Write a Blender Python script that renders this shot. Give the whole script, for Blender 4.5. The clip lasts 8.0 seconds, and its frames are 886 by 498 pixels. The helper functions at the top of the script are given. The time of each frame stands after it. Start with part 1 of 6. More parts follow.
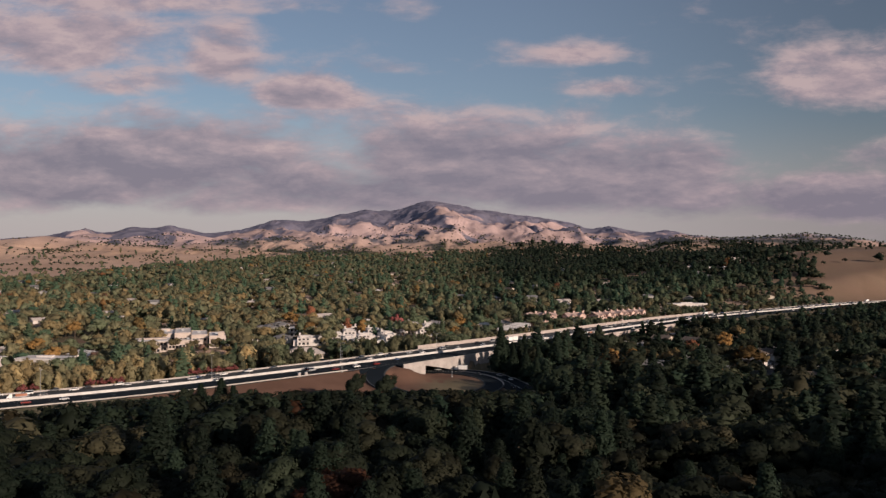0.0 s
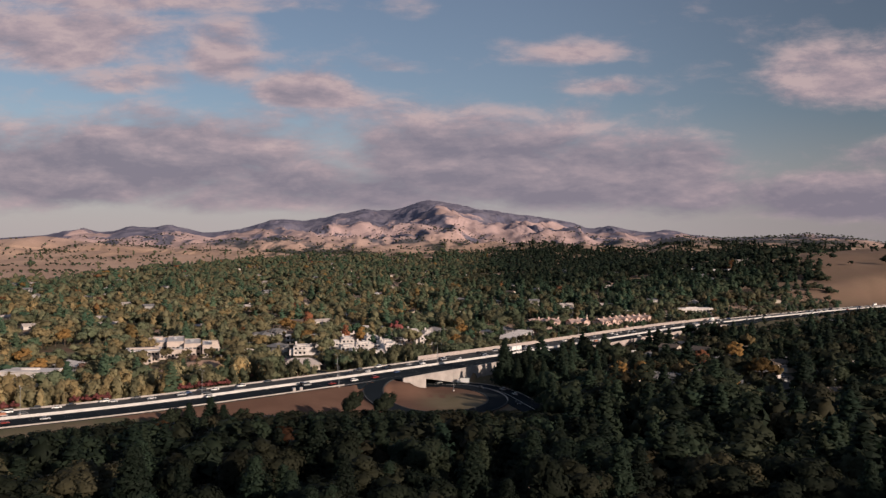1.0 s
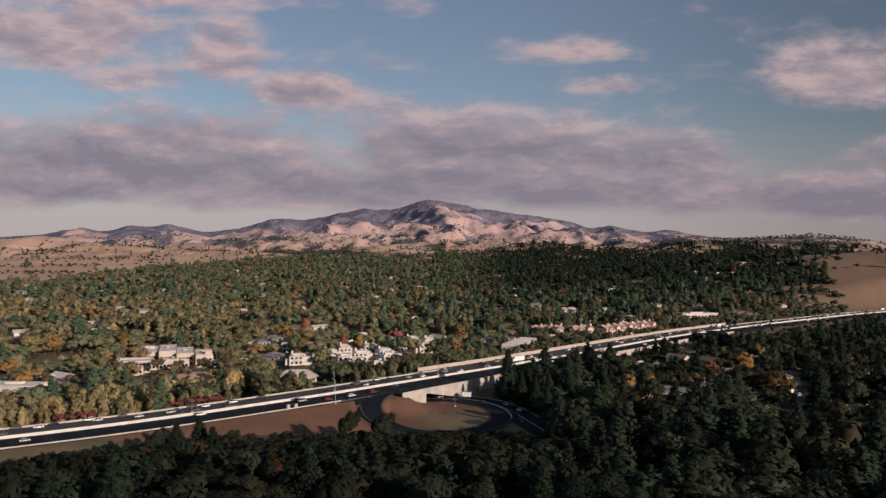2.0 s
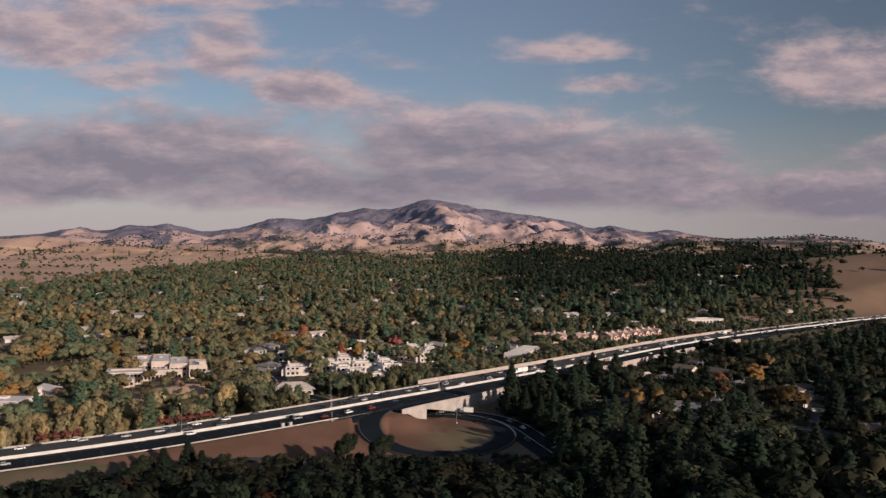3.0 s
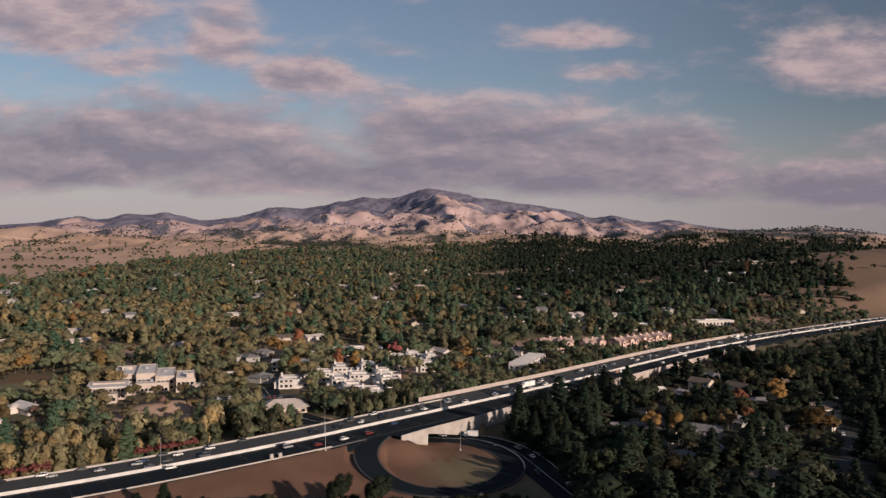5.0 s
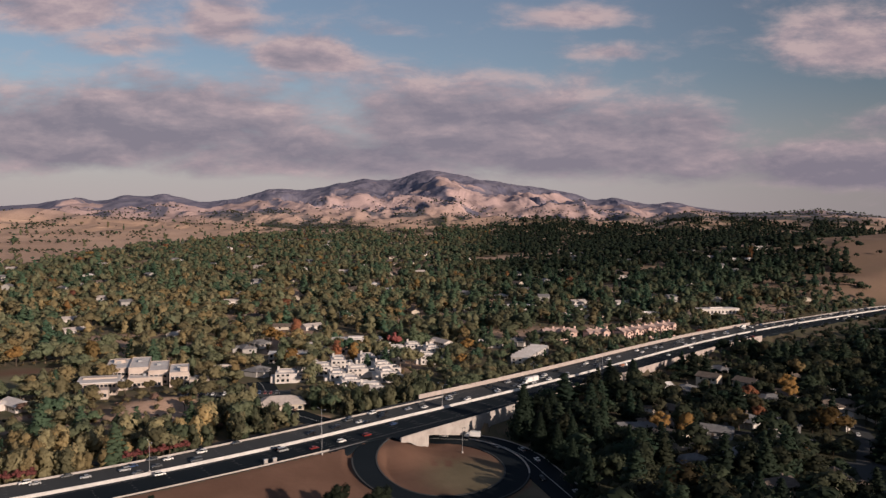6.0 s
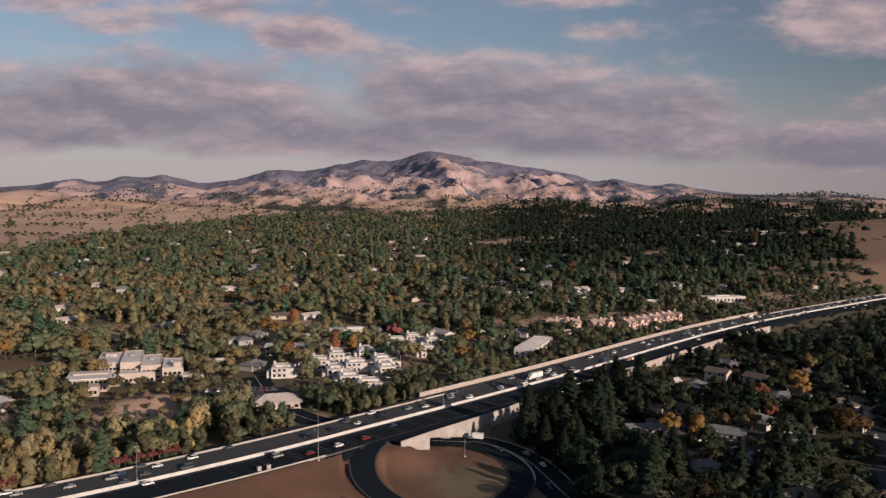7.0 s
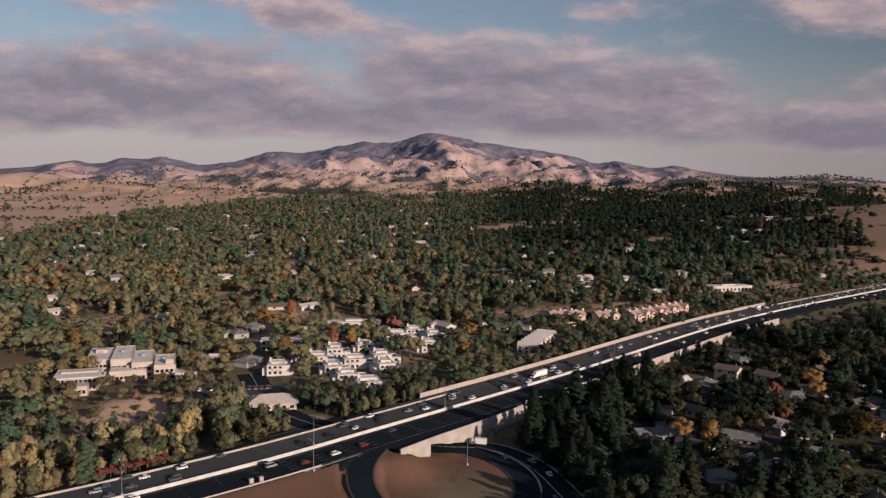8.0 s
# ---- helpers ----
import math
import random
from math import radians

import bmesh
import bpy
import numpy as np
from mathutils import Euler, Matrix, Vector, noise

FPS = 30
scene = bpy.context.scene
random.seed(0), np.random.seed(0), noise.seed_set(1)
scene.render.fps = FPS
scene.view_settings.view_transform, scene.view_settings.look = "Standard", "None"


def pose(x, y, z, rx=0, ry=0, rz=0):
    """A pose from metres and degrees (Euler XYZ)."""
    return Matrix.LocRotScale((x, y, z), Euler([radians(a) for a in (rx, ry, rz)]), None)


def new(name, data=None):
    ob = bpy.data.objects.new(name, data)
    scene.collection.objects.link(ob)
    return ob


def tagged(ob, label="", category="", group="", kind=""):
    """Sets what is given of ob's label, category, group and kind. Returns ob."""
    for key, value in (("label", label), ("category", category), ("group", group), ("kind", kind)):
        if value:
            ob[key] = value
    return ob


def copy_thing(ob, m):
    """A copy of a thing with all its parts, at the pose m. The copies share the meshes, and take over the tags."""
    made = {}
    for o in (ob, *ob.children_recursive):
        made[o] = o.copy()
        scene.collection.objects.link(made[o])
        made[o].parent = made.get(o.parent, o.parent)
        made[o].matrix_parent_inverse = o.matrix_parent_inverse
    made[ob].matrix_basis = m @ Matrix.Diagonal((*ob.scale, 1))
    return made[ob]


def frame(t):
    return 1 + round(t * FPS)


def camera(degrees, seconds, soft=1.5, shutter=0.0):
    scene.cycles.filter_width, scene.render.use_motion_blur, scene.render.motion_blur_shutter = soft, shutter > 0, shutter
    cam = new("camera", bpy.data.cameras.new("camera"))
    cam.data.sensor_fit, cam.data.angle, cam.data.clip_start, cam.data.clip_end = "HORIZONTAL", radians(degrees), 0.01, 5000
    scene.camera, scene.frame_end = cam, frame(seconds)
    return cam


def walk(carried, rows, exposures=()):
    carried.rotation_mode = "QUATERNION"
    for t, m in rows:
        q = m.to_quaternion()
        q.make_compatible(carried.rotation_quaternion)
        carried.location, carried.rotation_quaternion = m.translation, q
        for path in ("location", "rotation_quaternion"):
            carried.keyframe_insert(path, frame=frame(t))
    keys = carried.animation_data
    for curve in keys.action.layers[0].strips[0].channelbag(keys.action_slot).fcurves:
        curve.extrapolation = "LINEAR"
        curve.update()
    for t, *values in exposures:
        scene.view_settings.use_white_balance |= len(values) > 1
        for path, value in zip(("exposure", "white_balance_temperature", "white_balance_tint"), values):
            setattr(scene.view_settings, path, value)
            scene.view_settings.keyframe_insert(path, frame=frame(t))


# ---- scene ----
# The camera: a drone that climbs and flies ahead, then tips its view down.
cam = camera(59.2, 8.0, soft=1.4)
PATH = [
    (0.0, -1.00, 19.6, 61.5, 90.27, 0.15, -3.74),
    (0.5, -0.90, 27.9, 64.0, 90.23, 0.17, -3.75),
    (1.0, -0.75, 36.0, 66.5, 90.18, 0.19, -3.76),
    (1.5, -0.55, 43.8, 69.1, 90.14, 0.22, -3.77),
    (3.0, -0.15, 65.5, 77.0, 90.01, 0.33, -3.79),
    (3.5, 0.00, 72.5, 79.7, 90.00, 0.36, -3.79),
    (4.0, 0.05, 79.3, 82.3, 89.97, 0.38, -3.79),
    (4.5, 0.15, 86.2, 85.0, 89.91, 0.42, -3.79),
    (4.7, 0.20, 89.0, 86.1, 89.62, 0.44, -3.79),
    (5.8, 0.50, 104.4, 92.0, 88.00, 0.53, -3.80),
    (6.0, 0.55, 107.3, 93.1, 87.71, 0.55, -3.80),
    (6.5, 0.70, 114.7, 95.8, 87.02, 0.57, -3.80),
    (7.0, 0.85, 122.3, 98.4, 86.28, 0.60, -3.80),
    (7.5, 1.05, 130.0, 101.1, 85.58, 0.63, -3.80),
    (8.0, 1.25, 138.1, 103.8, 84.90, 0.65, -3.80),
]
walk(cam, [(t, pose(x, y, z, tilt, 0, turn) @ pose(0, 0, 0, 0, 0, lean)) for t, x, y, z, tilt, lean, turn in PATH],
     exposures=[(0.0, 0.0, 6450, 15), (8.0, 0.0, 6450, 15)])

# ---- light: a low late-afternoon sun from behind and to one side, sky with long cloud banks ----
SUN_AZ, SUN_EL = 138.0, 16.0   # degrees clockwise from +Y, and above the horizon
sun_way = Vector((math.sin(radians(SUN_AZ)) * math.cos(radians(SUN_EL)),
                  math.cos(radians(SUN_AZ)) * math.cos(radians(SUN_EL)), math.sin(radians(SUN_EL))))
sun = new("sun", bpy.data.lights.new("sun", "SUN"))
sun.data.energy, sun.data.angle, sun.data.color = 5.0, radians(0.6), (1.0, 0.82, 0.66)
sun.rotation_mode = "QUATERNION"
sun.rotation_quaternion = sun_way.to_track_quat("Z", "Y")
sun.location = (300, -300, 600)


class Nodes:
    """Short-hand for building node trees."""

    def __init__(self, tree, fresh=True):
        self.tree = tree
        if fresh:
            tree.nodes.clear()

    def add(self, kind):
        return self.tree.nodes.new(kind)

    def vec(self, op):
        n = self.add("ShaderNodeVectorMath")
        n.operation = op
        return n

    def feed(self, socket, value):
        if isinstance(value, bpy.types.NodeSocket):
            self.tree.links.new(value, socket)
        elif isinstance(value, (tuple, list)) and len(value) == 3 and socket.type == "RGBA":
            socket.default_value = (*value, 1)
        else:
            socket.default_value = value

    def math(self, op, a, b=0.0, c=None, clamp=False):
        n = self.add("ShaderNodeMath")
        n.operation, n.use_clamp = op, clamp
        self.feed(n.inputs[0], a)
        self.feed(n.inputs[1], b)
        if c is not None:
            self.feed(n.inputs[2], c)
        return n.outputs[0]

    def noise(self, vector, scale, detail=4.0, rough=0.55, warp=0.0):
        n = self.add("ShaderNodeTexNoise")
        if vector is not None:
            self.feed(n.inputs["Vector"], vector)
        n.inputs["Scale"].default_value, n.inputs["Detail"].default_value = scale, detail
        n.inputs["Roughness"].default_value, n.inputs["Distortion"].default_value = rough, warp
        return n.outputs["Fac"]

    def ramp(self, fac, stops):
        n = self.add("ShaderNodeValToRGB")
        el = n.color_ramp.elements
        while len(el) < len(stops):
            el.new(0.5)
        for e, (p, c) in zip(el, stops):
            e.position, e.color = p, (*c, 1) if len(c) == 3 else c
        self.feed(n.inputs[0], fac)
        return n.outputs[0]

    def step(self, x, lo, hi):
        n = self.add("ShaderNodeMapRange")
        n.interpolation_type = "SMOOTHSTEP"
        self.feed(n.inputs["Value"], x)
        n.inputs["From Min"].default_value, n.inputs["From Max"].default_value = lo, hi
        return n.outputs["Result"]

    def mix(self, fac, a, b):
        n = self.add("ShaderNodeMix")
        n.data_type = "RGBA"
        self.feed(n.inputs[0], fac)
        self.feed(n.inputs[6], a)
        self.feed(n.inputs[7], b)
        return n.outputs[2]


def build_sky():
    world = bpy.data.worlds.new("sky")
    scene.world = world
    world.use_nodes = True
    k = Nodes(world.node_tree)
    out, back = k.add("ShaderNodeOutputWorld"), k.add("ShaderNodeBackground")
    sky = k.add("ShaderNodeTexSky")
    sky.sky_type, sky.sun_disc = "NISHITA", False
    sky.sun_elevation, sky.sun_rotation = radians(SUN_EL), radians(SUN_AZ)
    sky.air_density, sky.dust_density, sky.ozone_density = 1.0, 0.6, 1.6
    way = k.add("ShaderNodeTexCoord").outputs["Generated"]
    turn = k.add("ShaderNodeVectorRotate")
    turn.rotation_type = "Z_AXIS"
    k.feed(turn.inputs["Vector"], way)
    turn.inputs["Angle"].default_value = radians(3.75)
    sep = k.add("ShaderNodeSeparateXYZ")
    k.feed(sep.inputs[0], turn.outputs[0])
    x, y, z = sep.outputs
    ahead = k.math("MAXIMUM", y, 0.15)
    u, v = k.math("DIVIDE", x, ahead), k.math("DIVIDE", z, ahead)
    flat = k.add("ShaderNodeCombineXYZ")
    k.feed(flat.inputs[0], k.math("MULTIPLY", u, 1.0))
    k.feed(flat.inputs[1], k.math("MULTIPLY", v, 2.6))
    k.feed(flat.inputs[2], k.math("MULTIPLY", y, 0.3))
    # billows at three scales
    big = k.noise(flat.outputs[0], 3.4, 7.0, 0.55, 0.12)
    lift = k.vec("ADD")
    k.feed(lift.inputs[0], flat.outputs[0])
    lift.inputs[1].default_value = (0.012, 0.040, 0.0)
    mid = k.noise(flat.outputs[0], 11.0, 10.0, 0.62, 0.2)
    mid_up = k.noise(lift.outputs[0], 11.0, 10.0, 0.62, 0.2)
    # where the banks lie: centre and half-widths (tangents), weight
    banks = [(-0.44, 0.114, 0.34, 0.070, 1.2), (-0.17, 0.082, 0.28, 0.040, 1.2), (0.02, 0.110, 0.20, 0.062, 1.2), (0.22, 0.094, 0.26, 0.054, 1.2), (0.46, 0.074, 0.28, 0.038, 1.2),
             (-0.49, 0.268, 0.17, 0.050, 0.98), (-0.40, 0.225, 0.10, 0.030, 0.8), (-0.285, 0.250, 0.06, 0.048, 0.92), (-0.38, 0.322, 0.22, 0.020, 0.8),
             (-0.175, 0.206, 0.075, 0.026, 0.95), (-0.07, 0.238, 0.05, 0.012, 0.6), (0.50, 0.232, 0.13, 0.056, 1.0), (0.165, 0.257, 0.11, 0.020, 0.68),
             (0.21, 0.214, 0.07, 0.014, 0.62), (-0.21, 0.173, 0.035, 0.007, 0.5), (0.56, 0.125, 0.08, 0.026, 0.7), (-0.04, 0.312, 0.04, 0.022, 0.5)]
    total = None
    for cu, cv, ru, rv, w in banks:
        a = k.math("POWER", k.math("ABSOLUTE", k.math("DIVIDE", k.math("SUBTRACT", u, cu), ru)), 2.4)
        # flat below, billowing above
        up = k.math("DIVIDE", k.math("SUBTRACT", v, cv), rv)
        b = k.math("ADD", k.math("POWER", k.math("MAXIMUM", up, 0.0), 2.0), k.math("POWER", k.math("MAXIMUM", k.math("MULTIPLY", up, -1.15), 0.0), 3.5))
        g = k.math("MULTIPLY", k.math("EXPONENT", k.math("MULTIPLY", k.math("ADD", a, b), -1.0)), w)
        total = g if total is None else k.math("MAXIMUM", total, g)
    dens = k.math("ADD", k.math("ADD", total, k.math("MULTIPLY", k.math("SUBTRACT", big, 0.5), 1.7)),
                  k.math("MULTIPLY", k.math("SUBTRACT", mid, 0.5), 1.5))
    cover = k.step(dens, 0.12, 0.92)
    # tops catch the low sun, undersides stay mauve
    light = k.math("ADD", k.math("MULTIPLY", k.math("SUBTRACT", mid, mid_up), 2.0), k.math("MULTIPLY", k.math("SUBTRACT", 0.70, dens), 0.50))
    light = k.math("ADD", light, k.math("MULTIPLY", k.math("SUBTRACT", mid, 0.5), 0.7))
    light = k.math("ADD", light, k.math("MULTIPLY", k.math("SUBTRACT", k.math("MINIMUM", v, 0.24), 0.125), 3.0))
    tone = k.ramp(k.math("ADD", light, 0.50, clamp=True), [(0.0, (0.215, 0.194, 0.236)), (0.40, (0.298, 0.254, 0.286)), (0.75, (0.41, 0.325, 0.342)), (1.0, (0.52, 0.405, 0.395))])
    clear = k.vec("SCALE")
    k.feed(clear.inputs[0], sky.outputs[0])
    clear.inputs["Scale"].default_value = 0.080
    # a thin pale veil low over the hills
    veil = k.math("MULTIPLY", k.math("SUBTRACT", 1.0, k.step(v, 0.01, 0.20)), 0.85)
    base = k.mix(veil, k.mix(0.16, clear.outputs[0], (0.30, 0.29, 0.31)), (0.432, 0.386, 0.392))
    # clearer, deeper sky away from the sun's side
    deep = k.vec("SCALE")
    k.feed(deep.inputs[0], base)
    k.feed(deep.inputs["Scale"], k.math("SUBTRACT", 1.0, k.math("MULTIPLY", k.step(u, 0.05, 0.65), 0.32)))
    base = deep.outputs[0]
    k.feed(back.inputs["Color"], k.mix(k.math("MULTIPLY", cover, 0.92), base, tone))
    back.inputs["Strength"].default_value = 1.0
    k.tree.links.new(back.outputs[0], out.inputs[0])


build_sky()

# ---- materials ----
def shader(name, colour, rough=0.8, metal=0.0, bump=0.0, bump_scale=1.0, spec=0.3):
    """A principled material; colour is a tuple or a function that gets Nodes and returns a colour socket."""
    m = bpy.data.materials.new(name)
    m.use_nodes = True
    k = Nodes(m.node_tree)
    out, b = k.add("ShaderNodeOutputMaterial"), k.add("ShaderNodeBsdfPrincipled")
    k.feed(b.inputs["Base Color"], colour(k) if callable(colour) else colour)
    b.inputs["Roughness"].default_value, b.inputs["Metallic"].default_value = rough, metal
    b.inputs["Specular IOR Level"].default_value = spec
    if bump:
        n = k.add("ShaderNodeBump")
        n.inputs["Strength"].default_value, n.inputs["Distance"].default_value = 0.6, bump
        k.feed(n.inputs["Height"], k.noise(place(k), bump_scale, 5.0, 0.6))
        k.tree.links.new(n.outputs[0], b.inputs["Normal"])
    k.tree.links.new(b.outputs[0], out.inputs[0])
    return m


def place(k):
    return k.add("ShaderNodeNewGeometry").outputs["Position"]


def attr(k, name):
    n = k.add("ShaderNodeAttribute")
    n.attribute_name = name
    return n.outputs["Fac"]


def mottled(a, b, scale=0.4, fine=3.0):
    """Two colours blended by coarse and fine noise."""
    def colour(k):
        p = place(k)
        f = k.math("ADD", k.math("MULTIPLY", k.noise(p, scale, 4), 0.6), k.math("MULTIPLY", k.noise(p, fine, 4), 0.4))
        return k.mix(k.step(f, 0.35, 0.65), a, b)
    return colour


def ground_colour(k):
    p = place(k)
    coarse, mid, fine = k.noise(p, 0.006, 5), k.noise(p, 0.05, 5), k.noise(p, 0.6, 4)
    soil = k.mix(k.step(mid, 0.35, 0.65), (0.150, 0.115, 0.080), (0.095, 0.092, 0.055))
    straw = k.mix(k.step(coarse, 0.38, 0.62), (0.47, 0.318, 0.232), (0.55, 0.380, 0.285))
    # far grass made paler and pinker with distance, standing for haze
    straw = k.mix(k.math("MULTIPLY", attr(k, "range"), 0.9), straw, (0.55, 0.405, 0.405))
    straw = k.mix(k.math("MULTIPLY", k.step(fine, 0.4, 0.7), 0.35), straw, (0.27, 0.18, 0.115))
    straw = k.mix(k.math("MULTIPLY", k.step(k.noise(p, 0.0045, 7, 0.65), 0.40, 0.66), k.math("ADD", 0.22, k.math("MULTIPLY", attr(k, "range"), 0.33))), straw, (0.235, 0.170, 0.150))
    dirt = k.mix(k.step(mid, 0.3, 0.7), (0.136, 0.076, 0.053), (0.178, 0.102, 0.072))
    dirt = k.mix(k.math("MULTIPLY", k.step(fine, 0.35, 0.75), 0.4), dirt, (0.155, 0.092, 0.064))
    # far scrub turned bluish towards the range: haze put into its colour
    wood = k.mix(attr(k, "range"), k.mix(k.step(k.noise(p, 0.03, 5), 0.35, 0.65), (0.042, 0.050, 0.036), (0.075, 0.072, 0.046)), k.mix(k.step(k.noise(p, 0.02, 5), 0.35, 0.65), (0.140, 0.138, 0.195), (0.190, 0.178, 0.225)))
    lawn = k.mix(k.step(mid, 0.35, 0.65), (0.150, 0.135, 0.080), (0.200, 0.170, 0.105))
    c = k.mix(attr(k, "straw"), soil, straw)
    c = k.mix(attr(k, "dirt"), c, dirt)
    c = k.mix(attr(k, "lawn"), c, lawn)
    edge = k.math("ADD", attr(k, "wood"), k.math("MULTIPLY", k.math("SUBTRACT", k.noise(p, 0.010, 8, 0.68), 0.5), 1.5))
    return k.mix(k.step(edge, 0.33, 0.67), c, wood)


def leaf_colour(k):
    """Foliage by the kind of tree (attribute hue) with lighter and darker trees (attribute tone, which also carries
    painted sun, shade and haze).
    """
    c = k.ramp(attr(k, "hue"), [(0.0, (0.018, 0.038, 0.025)), (0.10, (0.033, 0.049, 0.029)), (0.20, (0.060, 0.061, 0.036)), (0.32, (0.087, 0.073, 0.040)), (0.45, (0.122, 0.089, 0.042)),
                                (0.60, (0.190, 0.120, 0.042)), (0.72, (0.165, 0.076, 0.038)), (0.84, (0.16, 0.056, 0.052)), (1.0, (0.105, 0.076, 0.058))])
    n = k.noise(place(k), 0.55, 5, 0.65)
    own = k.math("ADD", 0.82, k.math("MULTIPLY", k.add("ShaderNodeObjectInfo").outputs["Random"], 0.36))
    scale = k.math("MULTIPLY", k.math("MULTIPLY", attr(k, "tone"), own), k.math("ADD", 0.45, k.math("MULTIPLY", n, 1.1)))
    g = k.vec("SCALE")
    k.feed(g.inputs[0], c)
    k.feed(g.inputs["Scale"], scale)
    return g.outputs[0]


def asphalt_colour(a, b):
    def colour(k):
        p = place(k)
        streak = k.noise(p, 0.08, 5)
        return k.mix(k.math("ADD", k.math("MULTIPLY", streak, 0.7), k.math("MULTIPLY", k.noise(p, 2.0, 4), 0.3)), a, b)
    return colour


M_GROUND = shader("dry_ground", ground_colour, 0.95, bump=0.25, bump_scale=0.5, spec=0.1)


def gully(m):
    """Gullies and small spurs on the slopes of the far range, on top of the fine relief."""
    k = Nodes(m.node_tree, False)
    fine = next(n for n in k.tree.nodes if n.type == "BUMP")
    b = k.add("ShaderNodeBump")
    b.inputs["Strength"].default_value, b.inputs["Distance"].default_value = 0.75, 1.0
    way = k.vec("MULTIPLY")
    k.feed(way.inputs[0], place(k))
    way.inputs[1].default_value = (1.0, 0.6, 1.0)
    fold = k.math("ABSOLUTE", k.math("SUBTRACT", k.noise(way.outputs[0], 0.0062, 3, 0.5, 0.6), 0.5))
    k.feed(b.inputs["Height"], k.math("MULTIPLY", k.math("MULTIPLY", fold, attr(k, "relief")), -55.0))
    k.tree.links.new(b.outputs[0], fine.inputs["Normal"])


gully(M_GROUND)
M_LEAF = shader("foliage", leaf_colour, 0.75, spec=0.2)


def let_light_through(m, share):
    """Leaves pass some light on: mixes a translucent share into a material."""
    t = m.node_tree
    b = next(n for n in t.nodes if n.type == "BSDF_PRINCIPLED")
    out = next(n for n in t.nodes if n.type == "OUTPUT_MATERIAL")
    thin, mix = t.nodes.new("ShaderNodeBsdfTranslucent"), t.nodes.new("ShaderNodeMixShader")
    t.links.new(b.inputs["Base Color"].links[0].from_socket, thin.inputs["Color"])
    mix.inputs[0].default_value = share
    t.links.new(b.outputs[0], mix.inputs[1])
    t.links.new(thin.outputs[0], mix.inputs[2])
    t.links.new(mix.outputs[0], out.inputs[0])


let_light_through(M_LEAF, 0.45)
M_BARK = shader("bark", mottled((0.075, 0.055, 0.040), (0.13, 0.10, 0.075), 0.8, 6.0), 0.9)
M_ASPHALT_OLD = shader("worn_asphalt", asphalt_colour((0.032, 0.035, 0.037), (0.066, 0.068, 0.069)), 0.9, bump=0.02, bump_scale=4)
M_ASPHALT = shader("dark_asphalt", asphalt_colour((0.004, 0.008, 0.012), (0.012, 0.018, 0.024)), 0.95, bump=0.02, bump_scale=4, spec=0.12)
M_CONCRETE = shader("concrete", mottled((0.32, 0.29, 0.265), (0.44, 0.40, 0.37), 0.25, 2.5), 0.85, bump=0.02, bump_scale=3)
M_BARRIER = shader("weathered_white_concrete", mottled((0.46, 0.44, 0.42), (0.62, 0.60, 0.57), 0.25, 2.5), 0.85, bump=0.02, bump_scale=3)
M_BLOCK = shader("tan_block", mottled((0.37, 0.315, 0.285), (0.46, 0.395, 0.36), 0.3, 2.0), 0.9, bump=0.03, bump_scale=2)
M_PAINT = shader("road_paint", mottled((0.55, 0.54, 0.50), (0.75, 0.74, 0.70), 0.6, 4.0), 0.7)
M_PAINT_WORN = shader("worn_road_paint", mottled((0.10, 0.10, 0.10), (0.24, 0.24, 0.23), 0.6, 4.0), 0.8)
M_STEEL = shader("galvanised_steel", mottled((0.30, 0.31, 0.32), (0.42, 0.43, 0.44), 2.0, 9.0), 0.5, 0.6)
M_STUCCO = shader("white_stucco", mottled((0.52, 0.475, 0.44), (0.64, 0.595, 0.555), 0.15, 1.5), 0.9, bump=0.01, bump_scale=6)
M_ROOF_WHITE = shader("pale_flat_roof", mottled((0.54, 0.50, 0.47), (0.70, 0.66, 0.63), 0.12, 1.2), 0.85)
M_ROOF_PEACH = shader("pinkish_shingle", mottled((0.40, 0.28, 0.24), (0.53, 0.39, 0.34), 0.5, 3.0), 0.9)
M_BEIGE = shader("beige_concrete", mottled((0.44, 0.365, 0.315), (0.54, 0.46, 0.405), 0.15, 1.5), 0.9, bump=0.01, bump_scale=6)
M_PEACH = shader("peach_stucco", mottled((0.56, 0.39, 0.325), (0.66, 0.48, 0.41), 0.15, 1.5), 0.9)
M_CREAM = shader("cream_siding", mottled((0.48, 0.41, 0.33), (0.60, 0.53, 0.44), 0.2, 2.0), 0.9)
M_GREYWALL = shader("grey_siding", mottled((0.28, 0.27, 0.26), (0.38, 0.36, 0.34), 0.2, 2.0), 0.9)
M_SHINGLE = shader("brown_shingle", mottled((0.10, 0.080, 0.066), (0.17, 0.135, 0.112), 0.5, 3.0), 0.9, bump=0.03, bump_scale=3)
M_SHINGLE_PALE = shader("pale_shingle", mottled((0.40, 0.35, 0.32), (0.52, 0.46, 0.42), 0.5, 3.0), 0.9, bump=0.03, bump_scale=3)
M_SHINGLE_GREY = shader("grey_shingle", mottled((0.13, 0.13, 0.135), (0.21, 0.205, 0.205), 0.5, 3.0), 0.9, bump=0.03, bump_scale=3)
M_TILE = shader("clay_roof", mottled((0.30, 0.12, 0.07), (0.40, 0.19, 0.12), 0.5, 3.0), 0.85)
M_GLASS = shader("dark_glass", (0.020, 0.024, 0.030), 0.12, spec=0.5)
M_RUBBER = shader("tyre_rubber", (0.02, 0.02, 0.02), 0.8)
M_LAMP = shader("lamp_lens", (0.75, 0.74, 0.70), 0.3)
M_TAIL = shader("red_lens", (0.35, 0.02, 0.015), 0.3)
